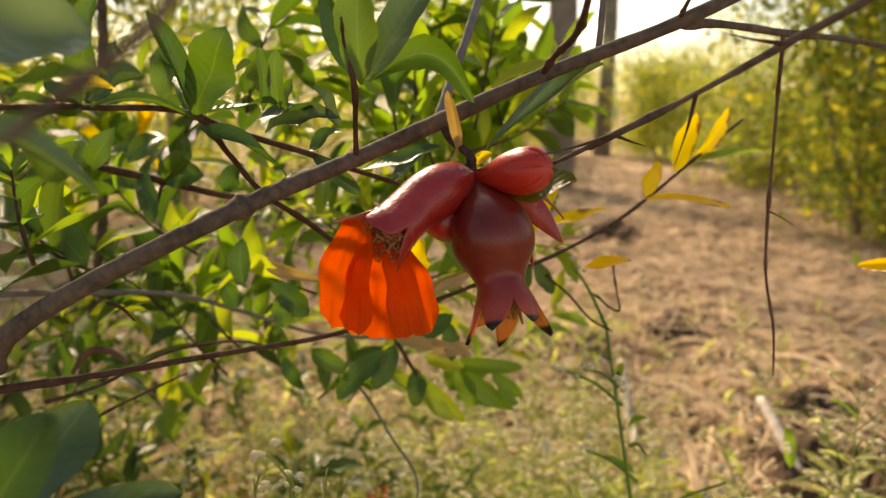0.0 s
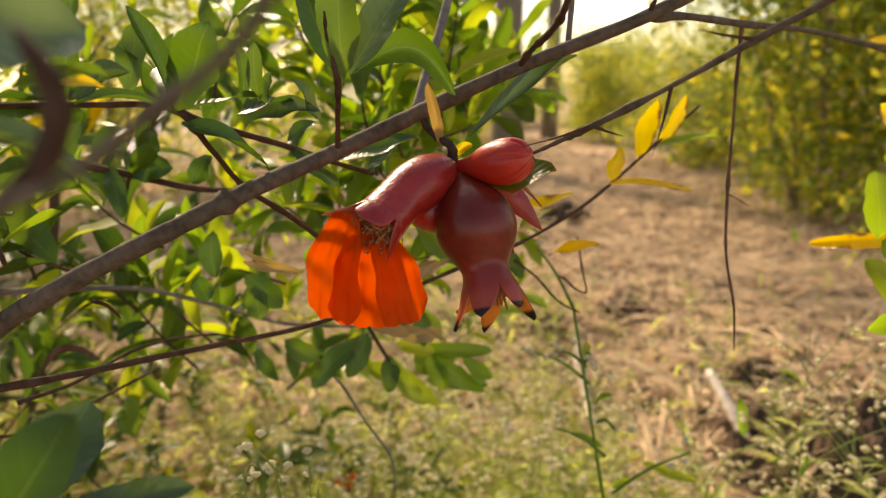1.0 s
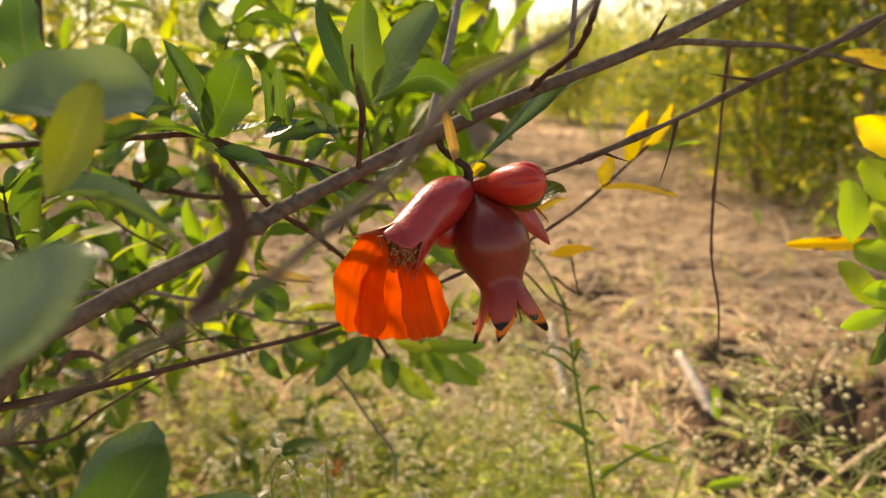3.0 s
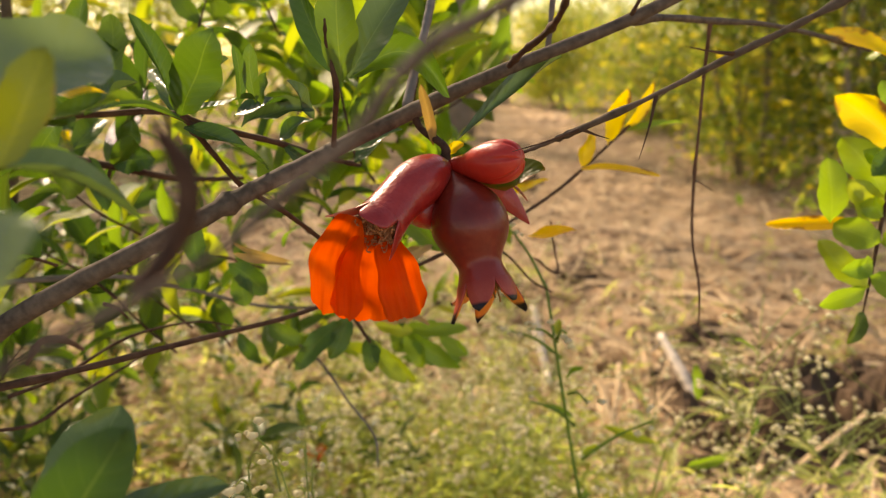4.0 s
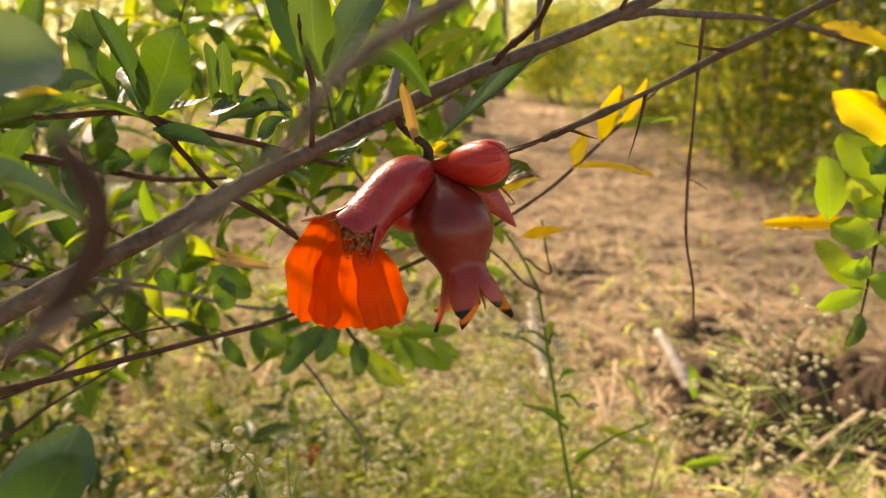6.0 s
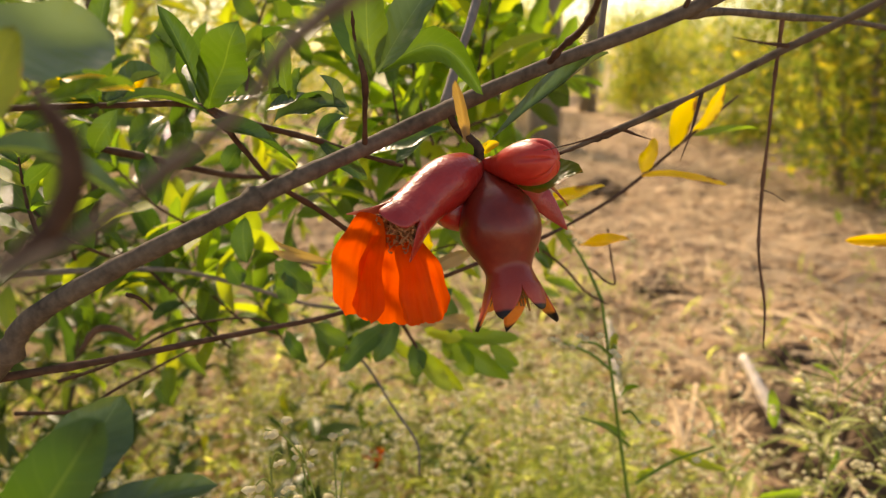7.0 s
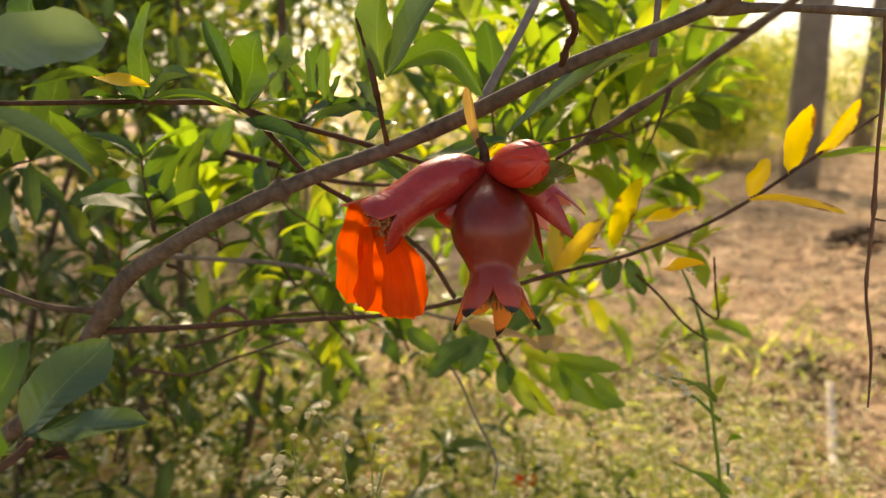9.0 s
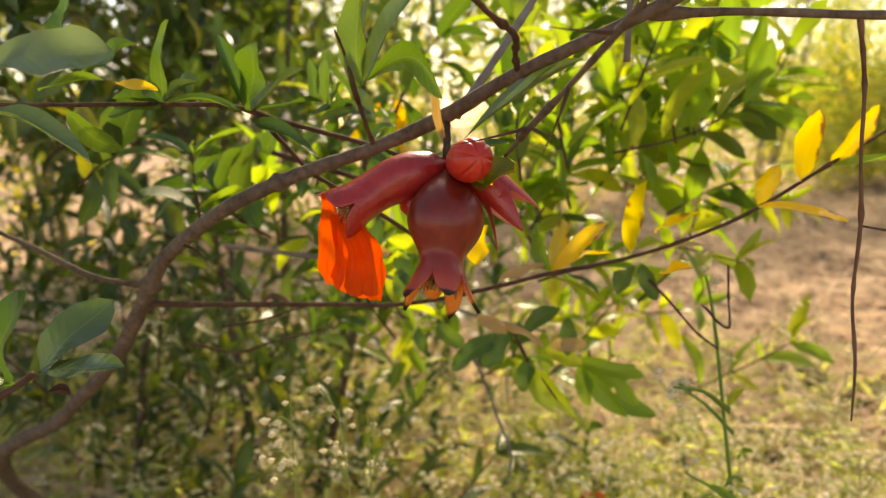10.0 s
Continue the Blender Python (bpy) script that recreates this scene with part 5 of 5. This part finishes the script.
# ---- distance ----
def bush(name, at, height, spread, count, mat, seed, leaf_size, label, category="shrub", lift=0.03, stems=7):
    g = rng(seed)
    t = thing(name, (at[0], at[1], 0), label, category)
    pile = Pile()
    tops = []
    sv, sf = [], []
    for k in range(stems):
        a = g.uniform(0, 6.28)
        tip = np.array((at[0] + spread * 0.8 * math.cos(a) * g.uniform(0.2, 1), at[1] + spread * 0.8 * math.sin(a) * g.uniform(0.2, 1), height * g.uniform(0.7, 1.02)))
        base = np.array((at[0] + 0.1 * math.cos(a), at[1] + 0.1 * math.sin(a), -0.05))
        mid = base * 0.5 + tip * 0.5 + g.standard_normal(3) * spread * 0.08
        tube("stem", [base, mid, tip], [height * 0.005, height * 0.004, height * 0.0015], M_TRUNK, t, sides=5, steps=4, seed=seed + k)
        tops.append((base, mid, tip))
    count = int(count * 1.5)
    s = g.integers(0, stems, count)
    u = g.uniform(lift, 1.0, count) ** 0.8
    B, Mi, T = (np.array([q[i] for q in tops])[s] for i in range(3))
    c = (1 - u)[:, None] ** 2 * B + 2 * (u * (1 - u))[:, None] * Mi + (u ** 2)[:, None] * T
    clump = g.standard_normal((stems * 14, 3)) * spread * 0.30
    c = c + clump[s * 14 + (u * 13).astype(int)] * np.array((1, 1, 0.6)) + g.standard_normal((count, 3)) * spread * 0.13
    c[:, 2] = np.abs(c[:, 2]) + 0.02
    a = g.standard_normal((count, 3))
    a /= np.linalg.norm(a, axis=1)[:, None]
    b = np.cross(a, g.standard_normal((count, 3)))
    b /= np.linalg.norm(b, axis=1)[:, None] + 1e-9
    ls = leaf_size * g.uniform(0.6, 1.3, count)
    pile.quads(c, a * ls[:, None] * 0.22, b * ls[:, None] * 0.5)
    crown = part("foliage", pile.mesh("foliage", mat), t)
    tagged(crown, kind="stuff")
    return t


def tree(name, at, trunk_r, height, spread, count, seed, label, lean=(0, 0), mat=None, clear=0.4):
    g = rng(seed)
    t = thing(name, (at[0], at[1], 0), label, "tree")
    top = np.array((at[0] + lean[0], at[1] + lean[1], height))
    base = np.array((at[0], at[1], -0.1))
    pts = [base + (top - base) * k / 4 + (g.standard_normal(3) * trunk_r * (0.4 if 0 < k else 0)) for k in range(5)]
    tube("trunk", pts, [trunk_r * 1.25, trunk_r, trunk_r * 0.85, trunk_r * 0.6, trunk_r * 0.25], M_TRUNK, t, sides=14, steps=6, rough=0.04, seed=seed)
    pile = Pile()
    cs = []
    for k in range(16):
        u = g.uniform(clear, 0.95)
        p = base + (top - base) * u
        a = g.uniform(0, 6.28)
        q = p + np.array((math.cos(a), math.sin(a), g.uniform(0.1, 0.7))) * spread * g.uniform(0.5, 1.0)
        tube("limb", [p, (p + q) / 2 + np.array((0, 0, 0.08 * spread)), q], [trunk_r * 0.35, trunk_r * 0.22, trunk_r * 0.06], M_TRUNK, t, sides=6, steps=4, seed=seed + k)
        for j in range(5):
            cs.append(p + (q - p) * g.uniform(0.45, 1.1) + g.standard_normal(3) * spread * 0.16)
    cs = np.array(cs)
    i = g.integers(0, len(cs), count)
    c = cs[i] + g.standard_normal((count, 3)) * spread * 0.13
    a = g.standard_normal((count, 3))
    a /= np.linalg.norm(a, axis=1)[:, None]
    b = np.cross(a, g.standard_normal((count, 3)))
    b /= np.linalg.norm(b, axis=1)[:, None] + 1e-9
    ls = 0.13 * g.uniform(0.6, 1.3, count)
    pile.quads(c, a * ls[:, None] * 0.25, b * ls[:, None] * 0.5)
    tagged(part("crown", pile.mesh("crown", mat or M_TREE), t), kind="stuff")
    return t



tree("tree", (0.47, 6.13), 0.11, 6.5, 1.8, 5000, 41, "pale slender tree trunk with thin high crown", (0.1, 0.3))
tree("tree", (1.2781, 10.0963), 0.10, 7.5, 2.2, 5000, 42, "far slender tree with pale trunk", (0.2, 0.2))
E0 = "yellow-green bush with fine leaves in the orchard row"
for k, (p, h, sp, n) in enumerate((((1.9804, 3.8272, -0.1318), 2.5, 0.75, 5200), ((2.0947, 3.0928, 0.0383), 2.4, 0.7, 5200), ((2.2753, 6.2228, -0.1752), 0.85, 0.7, 3500), ((2.0955, 4.5231, 0.1693), 2.5, 0.8, 5200),
        ((-0.4110, 8.1371, 0.3575), 1.7, 0.8, 4000), ((1.9314, 8.9784, 0.3612), 1.25, 0.9, 5000), ((-0.2705, 9.1492, 0.6191), 1.3, 1.0, 5000), ((-1.0597, 7.0522, 0.6579), 2.6, 0.9, 6000), ((-2.1070, 6.7807, 0.7939), 3.0, 1.0, 6000),
        ((-2.5834, 5.4933, 0.7983), 3.0, 1.0, 6000), ((-2.7840, 4.1976, 0.7951), 3.0, 1.0, 6000), ((-1.2463, 12.0796, 0.7312), 1.7, 1.2, 5000), ((-2.9222, 10.6909, 0.9426), 1.9, 1.2, 5000), ((-4.3621, 9.0147, 0.9756), 1.9, 1.2, 5000),
        ((-4.1096, 5.5993, 0.9202), 3.2, 1.0, 5000), ((-3.6424, 3.2294, 0.8705), 3.2, 1.0, 5000), ((-3.2748, 1.9351, 0.8391), 3.2, 1.0, 5000), ((2.8769, 3.6419, -0.0127), 2.6, 0.9, 6000), ((2.6950, 11.8162, -0.4474), 1.5, 1.2, 4000), ((-1.0, 9.6), 2.6, 0.9, 3500), ((0.15, 10.6), 1.5, 0.9, 3500), ((3.9, 12.5), 2.2, 1.2, 4500), ((3.3, 6.4), 2.6, 0.9, 5000), ((0.9, 13.5), 1.5, 1.1, 3500), *(((-2.2 + 0.95 * i, 14.2 + 0.9 * math.sin(2.1 * i)), 1.75 + 0.35 * math.sin(3.7 * i), 0.85, 2600) for i in range(9)))):
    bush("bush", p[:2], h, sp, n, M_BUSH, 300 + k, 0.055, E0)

# far green net on posts
net = thing("shade_net", (2.62, 20.0, 0), "far teal-green shade net between thin posts", "net")
nv, nf = [], []
for i in range(9):
    for j in range(7):
        nv.append((2.46 + 0.04 * i, 20.0 + 0.02 * math.sin(1.3 * i + j), 0.35 + 0.11 * j))
for i in range(8):
    for j in range(6):
        nf.append((i * 7 + j, i * 7 + j + 1, i * 7 + j + 8, i * 7 + j + 7))
part("net", mesh_of("net", nv, nf, [plain_material("net_teal", (0.05, 0.42, 0.36), 0.8, 0.4)]), net)
for x in (2.45, 2.79):
    tube("post", [(x, 20.0, -0.05), (x, 20.0, 0.6), (x, 20.0, 1.12)], [0.012, 0.012, 0.012], M_TRUNK, net, sides=6, steps=3)

# ---- ground cover ----
def head_data(p, r, g):
    """A small lumpy white flower head."""
    v = np.array(((1, 0, 0), (-1, 0, 0), (0, 1, 0), (0, -1, 0), (0, 0, 0.9), (0, 0, -0.8), (0.7, 0.7, 0.3), (-0.7, 0.7, 0.3), (-0.7, -0.7, 0.3), (0.7, -0.7, 0.3)), dtype=float)
    v *= r * g.uniform(0.8, 1.2, (10, 1))
    f = [(0, 6, 4), (6, 2, 4), (2, 7, 4), (7, 1, 4), (1, 8, 4), (8, 3, 4), (3, 9, 4), (9, 0, 4), (6, 0, 5), (2, 6, 5), (7, 2, 5), (1, 7, 5), (8, 1, 5), (3, 8, 5), (9, 3, 5), (0, 9, 5)]
    return (v + np.asarray(p)).tolist(), f


class Bits:
    def __init__(self):
        self.v, self.f = [], []

    def add(self, v, f):
        n = len(self.v)
        self.v += list(v)
        self.f += [tuple(i + n for i in q) for q in f]


def weed_plan(base, top, g, heads, size, reach=1.0):
    """Stem line, branch lines, flower places and leaf rows of one weed."""
    base, top = np.array(base, dtype=float), np.array(top, dtype=float)
    mid = (base + top) / 2 + g.standard_normal(3) * 0.03
    H = np.linalg.norm(top - base)
    lines, places, blades = [((base, mid, top), 0.0008 * (0.5 + H))], [], []
    for k in range(heads):
        t = g.uniform(1 - 0.45 * reach, 1.0)
        p = base + (top - base) * t
        a = g.uniform(0, 6.28)
        q = p + np.array((math.cos(a), math.sin(a), g.uniform(0.4, 1.2))) * H * g.uniform(0.05, 0.16) * reach
        lines.append(((p, (p + q) / 2 + np.array((0, 0, 0.004)), q), 0.0006))
        for j in range(g.integers(2, 5)):
            places.append(q + g.standard_normal(3) * size * 1.6)
    for k in range(int(10 + 16 * H)):
        t = g.uniform(0.05, 0.85)
        p = base + (top - base) * t
        a = g.uniform(0, 6.28)
        blades.append((p, (math.cos(a), math.sin(a), g.uniform(-0.1, 0.9)), (g.normal() * 0.4, g.normal() * 0.4, 1), 0.06 * (1.15 - t) * g.uniform(0.6, 1.4)))
    return lines, places, blades


def weed(base, top, seed, heads=7, size=0.0024, stout=1.0, broad=0, reach=1.0):
    g = rng(seed)
    t = thing("flowering_weed", base, "slender pale green weed with tiny white flower heads", "weed", "weeds in the orchard grass")
    lines, places, blades = weed_plan(base, top, g, heads, size, reach)
    for k in range(broad):
        q = (k + 0.6) / broad * 0.95
        p = np.array(base) * (1 - q) + np.array(top) * q
        a = 2.4 * k + seed
        leaf(t, p, p + np.array((math.cos(a), math.sin(a) * 0.7, g.uniform(0.2, 0.9))) * g.uniform(0.014, 0.028), 0.0055, M_LIME, (0, -0.6, 0.8), 0.25, 0.35)
    for k, (pts, r) in enumerate(lines):
        r *= stout
        tube("stem" if k == 0 else "stalk", pts, [r, r * 0.8, r * 0.5], M_GSTEM if stout > 1 else M_WSTEM, t, sides=5, steps=3, seed=seed + k)
    for p in places:
        v, f = head_data(p, size * g.uniform(0.7, 1.2), g)
        part("flower_head", mesh_of("flower_head", v, f, [M_WHITE]), t)
    pile = Pile()
    for p, d, n, L in blades:
        pile.leaf(p, d, n, L, "slim", 4, 0.8)
    tagged(part("foliage", pile.mesh("foliage", M_WEED), t), kind="stuff")


def over(p, z):
    return (p[0], p[1], z)


weed((0.330, 0.610, 0.0), (0.2167, 0.5956, 0.5491), 801, 7, 0.0028, stout=2.2, broad=16)
weed((0.43, 0.70, 0.0), (0.412, 0.675, 0.505), 802, 18, 0.0028, broad=6)
weed((0.06, 0.43, 0.0), (0.054, 0.41, 0.540), 803, 5, 0.0026, reach=0.2)
weed((0.07, 0.47, 0.0), (0.0583, 0.4396, 0.5258), 804, 5, 0.0024, reach=0.2)
weed((0.09, 0.49, 0.0), (0.0704, 0.4499, 0.5187), 805, 4, 0.0022, reach=0.2)
weed(over((0.749, 1.058), 0), (0.4787, 0.7345, 0.3850), 806, 9, 0.003)
weed(over((0.783, 1.054), 0), (0.4672, 0.6893, 0.3626), 807, 10, 0.003)
weed(over((0.641, 1.040), 0), (0.4406, 0.7246, 0.3314), 808, 10, 0.003)
weed(over((0.817, 1.023), 0), (0.5078, 0.6929, 0.3464), 809, 10, 0.003)
weed(over((0.306, 1.072), 0), (0.2781, 0.8672, 0.3778), 810, 8, 0.003)
weed(over((0.513, 1.052), 0), (0.3590, 0.8342, 0.3542), 811, 8, 0.003)
weed(over((0.068, 1.390), 0), (0.1145, 0.8529, 0.4104), 812, 8, 0.003)
weed(over((0.231, 1.497), 0), (0.2452, 0.9329, 0.4110), 813, 8, 0.003)
weed(over((0.714, 1.301), 0), (0.4527, 0.8467, 0.3961), 814, 8, 0.003)

arch = thing("flowering_weed", (0.521, 1.144) + (0,), "arching pale green weed with small white flower heads", "weed", "weeds in the orchard grass")
tube("stem", [(0.3571, 0.7755, 0.1897), (0.3844, 0.7848, 0.3071), (0.4175, 0.7706, 0.3484), (0.4620, 0.7574, 0.3642), (0.4877, 0.7491, 0.3753)], [0.0014, 0.0012, 0.0010, 0.0008, 0.0006], M_WSTEM, arch, seed=815)
for k, p in enumerate(((0.4849, 0.7515, 0.3767), (0.4896, 0.7469, 0.3733), (0.5040, 0.7425, 0.3578), (0.4948, 0.7476, 0.3801), (0.4580, 0.7618, 0.3683))):
    part("flower_head", mesh_of("flower_head", *head_data(p, 0.0045, rng(816 + k)), [M_WHITE]), arch)
for a, b in (((0.4082, 0.7772, 0.3529), (0.4095, 0.7940, 0.3862)), ((0.3729, 0.7852, 0.3007), (0.3186, 0.8085, 0.3099)), ((0.3966, 0.7656, 0.2851), (0.4334, 0.7577, 0.2983))):
    leaf(arch, a, b, 0.011, M_LIME, (0, -0.8, 0.6), 0.2, 0.3)

g = rng(91)
leaves, stems, heads = Pile(), Bits(), Bits()
made = 0
while made < 820:
    x, y = g.uniform(-1.6, 2.2), g.uniform(0.62, 2.3)
    if g.uniform() > (1.0 if y < 1.35 - 0.12 * x else 0.22) * (1.0 if x < 0.42 else 0.14) or (bare(x, y) and g.uniform() > 0.12) or (x < -0.3 - 0.15 * math.sin(5 * y) and g.uniform() > 0.35):
        continue
    made += 1
    H = g.uniform(0.10, 0.34) * (1.0 if y < 1.2 else 0.6)
    base = (x, y, ground_height(x, y) - 0.01)
    lines, places, blades = weed_plan(base, (x + g.normal() * 0.05, y + g.normal() * 0.05, H), g, int(g.integers(3, 8)), 0.004)
    for pts, r in lines:
        v, f = tube_data(pts, [r, r * 0.8, r * 0.5], sides=3, steps=2)
        stems.add(v, f)
    for p in places:
        heads.add(*head_data(p, 0.0037 * g.uniform(0.5, 1.25), g))
    for p, d, n, L in blades:
        leaves.leaf(p, d, n, L * 1.0, "slim", 3, 0.62)
patch = thing("weed_patch", (0.3, 1.1, 0), "low carpet of pale yellow-green flowering weeds", "weeds", kind="stuff")
for name, me in (("foliage", leaves.mesh("foliage", M_WEED)), ("stalks", mesh_of("stalks", stems.v, stems.f, [M_WSTEM])), ("flower_heads", mesh_of("flower_heads", heads.v, heads.f, [M_WHITE]))):
    tagged(part(name, me, patch), kind="stuff")

# low green seedlings and grass
g = rng(92)
low = Pile()
for k in range(9000):
    x, y = g.uniform(-1.8, 2.0), 0.55 + 1.9 * g.uniform() ** 1.3
    if (y > 1.5 - 0.15 * x and g.uniform() > 0.25) or (x > 0.42 and g.uniform() > 0.2) or (bare(x, y) and g.uniform() > 0.1):
        continue
    a = g.uniform(0, 6.28)
    low.leaf((x, y, ground_height(x, y)), (math.cos(a), math.sin(a), g.uniform(0.2, 2.0)), (g.normal(), g.normal(), 1), g.uniform(0.03, 0.10), "slim", 3, 0.55)
tagged(new("grass", low.mesh("grass", M_WEED)), "short pale green seedlings and grass", "grass", kind="stuff")

# straw litter
g = rng(93)
sv, sf = [], []
for k in range(44000):
    y = 0.6 + 6.0 * g.uniform() ** 1.4
    x = g.uniform(-1.2, 1.3) * (0.9 + 0.55 * y) + 0.35
    if bare(x, y) and g.uniform() > 0.16:
        continue
    z = (ground_height(x, y) if -4 <= x <= 5 and y <= 8 else 0) + g.uniform(0.0, 0.03)
    a, L, w = g.uniform(0, 6.28), 0.03 + 0.24 * g.uniform() ** 2, 0.0009 + 0.0055 * g.uniform() ** 3
    d = np.array((math.cos(a), math.sin(a), g.normal() * 0.22))
    n = np.array((-math.sin(a), math.cos(a), 0)) * w
    p0 = np.array((x, y, z))
    p1, p2 = p0 + d * L * 0.5 + np.array((0, 0, g.uniform(-0.3, 0.5) * L * 0.2)), p0 + d * L + g.standard_normal(3) * L * 0.06
    n0 = len(sv)
    up = np.array((0, 0, w * 0.8))
    for p in (p0, p1, p2):
        sv += [p - n, p + up, p + n]
    for i in (0, 3):
        sf += [(n0 + i, n0 + i + 1, n0 + i + 4, n0 + i + 3), (n0 + i + 1, n0 + i + 2, n0 + i + 5, n0 + i + 4)]
tagged(new("straw_litter", mesh_of("straw_litter", sv, sf, [M_STRAW])), "dry straw scattered over the soil", "straw", kind="stuff")

# a fallen blossom caught in the low weeds
FB = (-0.028, 0.998, 0.175)
fallen = thing("fallen_blossom", (FB[0], FB[1], 0.0), "withered orange-red blossom lying in the low weeds", "flower")
g = rng(96)
for k in range(5):
    a = 1.26 * k
    b = np.array(FB) + np.array((0.006 * math.cos(a), 0.006 * math.sin(a), 0.0))
    leaf(fallen, b, b + np.array((math.cos(a), math.sin(a), g.uniform(-0.2, 0.8))) * 0.014, 0.012, M_PETAL, (0, -0.4, 0.9), 0.3, 0.4, 0.15, name="petal")
tube("calyx_tube", [(FB[0], FB[1], FB[2] - 0.02), (FB[0] + 0.002, FB[1], FB[2] - 0.008), (FB[0] + 0.004, FB[1], FB[2] + 0.004)], [0.002, 0.004, 0.0035], M_CALYX, fallen, seed=97)
tube("stalk", [(FB[0] - 0.01, FB[1], -0.03), (FB[0] - 0.004, FB[1], FB[2] * 0.5), (FB[0], FB[1], FB[2] - 0.018)], [0.0012, 0.001, 0.001], M_WSTEM, fallen, seed=98)

# pale broken stalks
for k, (a, b, r) in enumerate((((0.637, 1.524, 0.10), (0.66, 1.36, 0.02), 0.011), (over((0.385, 1.679), 0.12), over((0.388, 1.511), 0.02), 0.009), ((0.205, 1.38, 0.075), (0.22, 1.30, 0.01), 0.010), (over((0.394, 1.723), 0.05), over((0.386, 1.462), 0.02), 0.009), (over((0.264, 1.396), 0.05), over((0.275, 1.309), 0.0), 0.007))):
    st = thing("dry_stalk", (b[0], b[1], 0), "broken bleached dry stalk lying in the straw", "stalk", "dry stalks")
    tube("stalk", [a, ((a[0] + b[0]) / 2, (a[1] + b[1]) / 2, (a[2] + b[2]) / 2 + 0.004), b], [r * 0.8, r, r * 0.9], M_STALK, st, sides=8, seed=950 + k)


def clod(at, r, seed):
    g = rng(seed)
    bm = bmesh.new()
    bmesh.ops.create_icosphere(bm, subdivisions=3, radius=1.0)
    o = Vector(g.uniform(-9, 9, 3))
    for v in bm.verts:
        v.co *= 1 + 0.45 * noise.noise(v.co * 1.5 + o) + 0.30 * noise.noise(v.co * 3.5 + o) + 0.14 * noise.noise(v.co * 9 + o)
        v.co = Vector((v.co.x * r * 1.3, v.co.y * r, v.co.z * r * 0.5))
    me = bpy.data.meshes.new("soil_clod")
    bm.to_mesh(me)
    bm.free()
    me.materials.append(M_SOIL)
    me.polygons.foreach_set("use_smooth", np.full(len(me.polygons), False))
    ob = new("soil_clod", me)
    ob.location = (at[0], at[1], ground_height(at[0], at[1]) + r * 0.08)
    ob.rotation_euler = (0, 0, g.uniform(0, 6.28))
    tagged(ob, "lumpy clod of tilled soil among straw, shade put into its dark colour", "soil clod", "soil clods")


LUMPS = []


def bank(a, b, height, seed, lumps=12):
    """A long ragged ridge of tilled soil, its dark colour partly painted shade."""
    g = rng(seed)
    a, b = np.array(a), np.array(b)
    d = b - a
    nrm = np.array((-d[1], d[0])) / np.linalg.norm(d)
    verts, faces, rows, cols = [], [], 90, 24
    for i in range(rows + 1):
        for k in range(cols + 1):
            u, c = i / rows, 2 * k / cols - 1
            p = a + d * u + nrm * (c + 0.5) * height * 1.9
            rise = ((c + 1) / 0.35) ** 0.7 if c < -0.65 else max(0.0, 1 - ((c + 0.65) / 1.65) ** 1.4)
            h = height * rise * math.sin(math.pi * u) ** 0.4
            q = Vector((p[0] * 9, p[1] * 9, seed))
            h *= 1 + 0.9 * noise.noise(q) + 0.5 * noise.noise(q * 3.3) + 0.3 * noise.noise(q * 8)
            verts.append((p[0] + 0.02 * noise.noise(q * 2), p[1], ground_height(p[0], p[1]) - 0.015 + h))
    for i in range(rows):
        for k in range(cols):
            j = i * (cols + 1) + k
            faces.append((j, j + 1, j + cols + 2, j + cols + 1))
    ob = tagged(new("soil_bank", mesh_of("soil_bank", verts, faces, [M_SOIL], smooth=False)), "ragged bank of tilled earth under straw, shade put into its dark colour", "soil bank")
    while len(LUMPS) < 4:
        bm = bmesh.new()
        bmesh.ops.create_icosphere(bm, subdivisions=2, radius=1.0)
        for v in bm.verts:
            v.co *= 1 + 0.5 * noise.noise(v.co * 1.4 + Vector((7 * len(LUMPS), 3, 1))) + 0.2 * noise.noise(v.co * 4)
        me = bpy.data.meshes.new("lump")
        bm.to_mesh(me)
        bm.free()
        me.materials.append(M_SOIL)
        LUMPS.append(me)
    for k in range(lumps):
        p = a + d * g.uniform(0.03, 0.97) + nrm * height * g.uniform(-1.9, -0.3)
        r = height * 0.26 * g.uniform(0.4, 1.2)
        part("lump", LUMPS[k % 4], ob, "", pose(p[0], p[1], ground_height(p[0], p[1]) + r * 0.3, 0, 0, 360 * g.uniform()) @ Matrix.Diagonal((r * 1.3, r, r * 0.8, 1)))


bank((0.590, 1.330), (1.45, 1.235), 0.115, 5, 34)
bank((0.703, 1.662), (0.913, 1.730), 0.05, 6)
bank((-0.002, 1.569), (0.188, 1.764), 0.05, 7)
g = rng(94)
# The large clods at y 3.98 stand in for shade at the tree's foot.
for k, (p, n, r, sp) in enumerate((((0.866, 1.376), 7, 0.035, 0.14), ((1.056, 1.416), 6, 0.04, 0.16), ((0.781, 1.669), 3, 0.03, 0.06), ((0.871, 2.243), 2, 0.025, 0.15), ((1.263, 2.017), 2, 0.025, 0.2), ((0.090, 1.663), 4, 0.05, 0.12), ((0.240, 2.085), 5, 0.06, 0.2), ((0.477, 3.981), 3, 0.10, 0.2), ((1.131, 2.556), 2, 0.025, 0.25))):
    for j in range(n):
        clod((p[0] + g.normal() * sp, p[1] + g.normal() * sp * 0.6), r * g.uniform(0.5, 1.2), 700 + 20 * k + j)
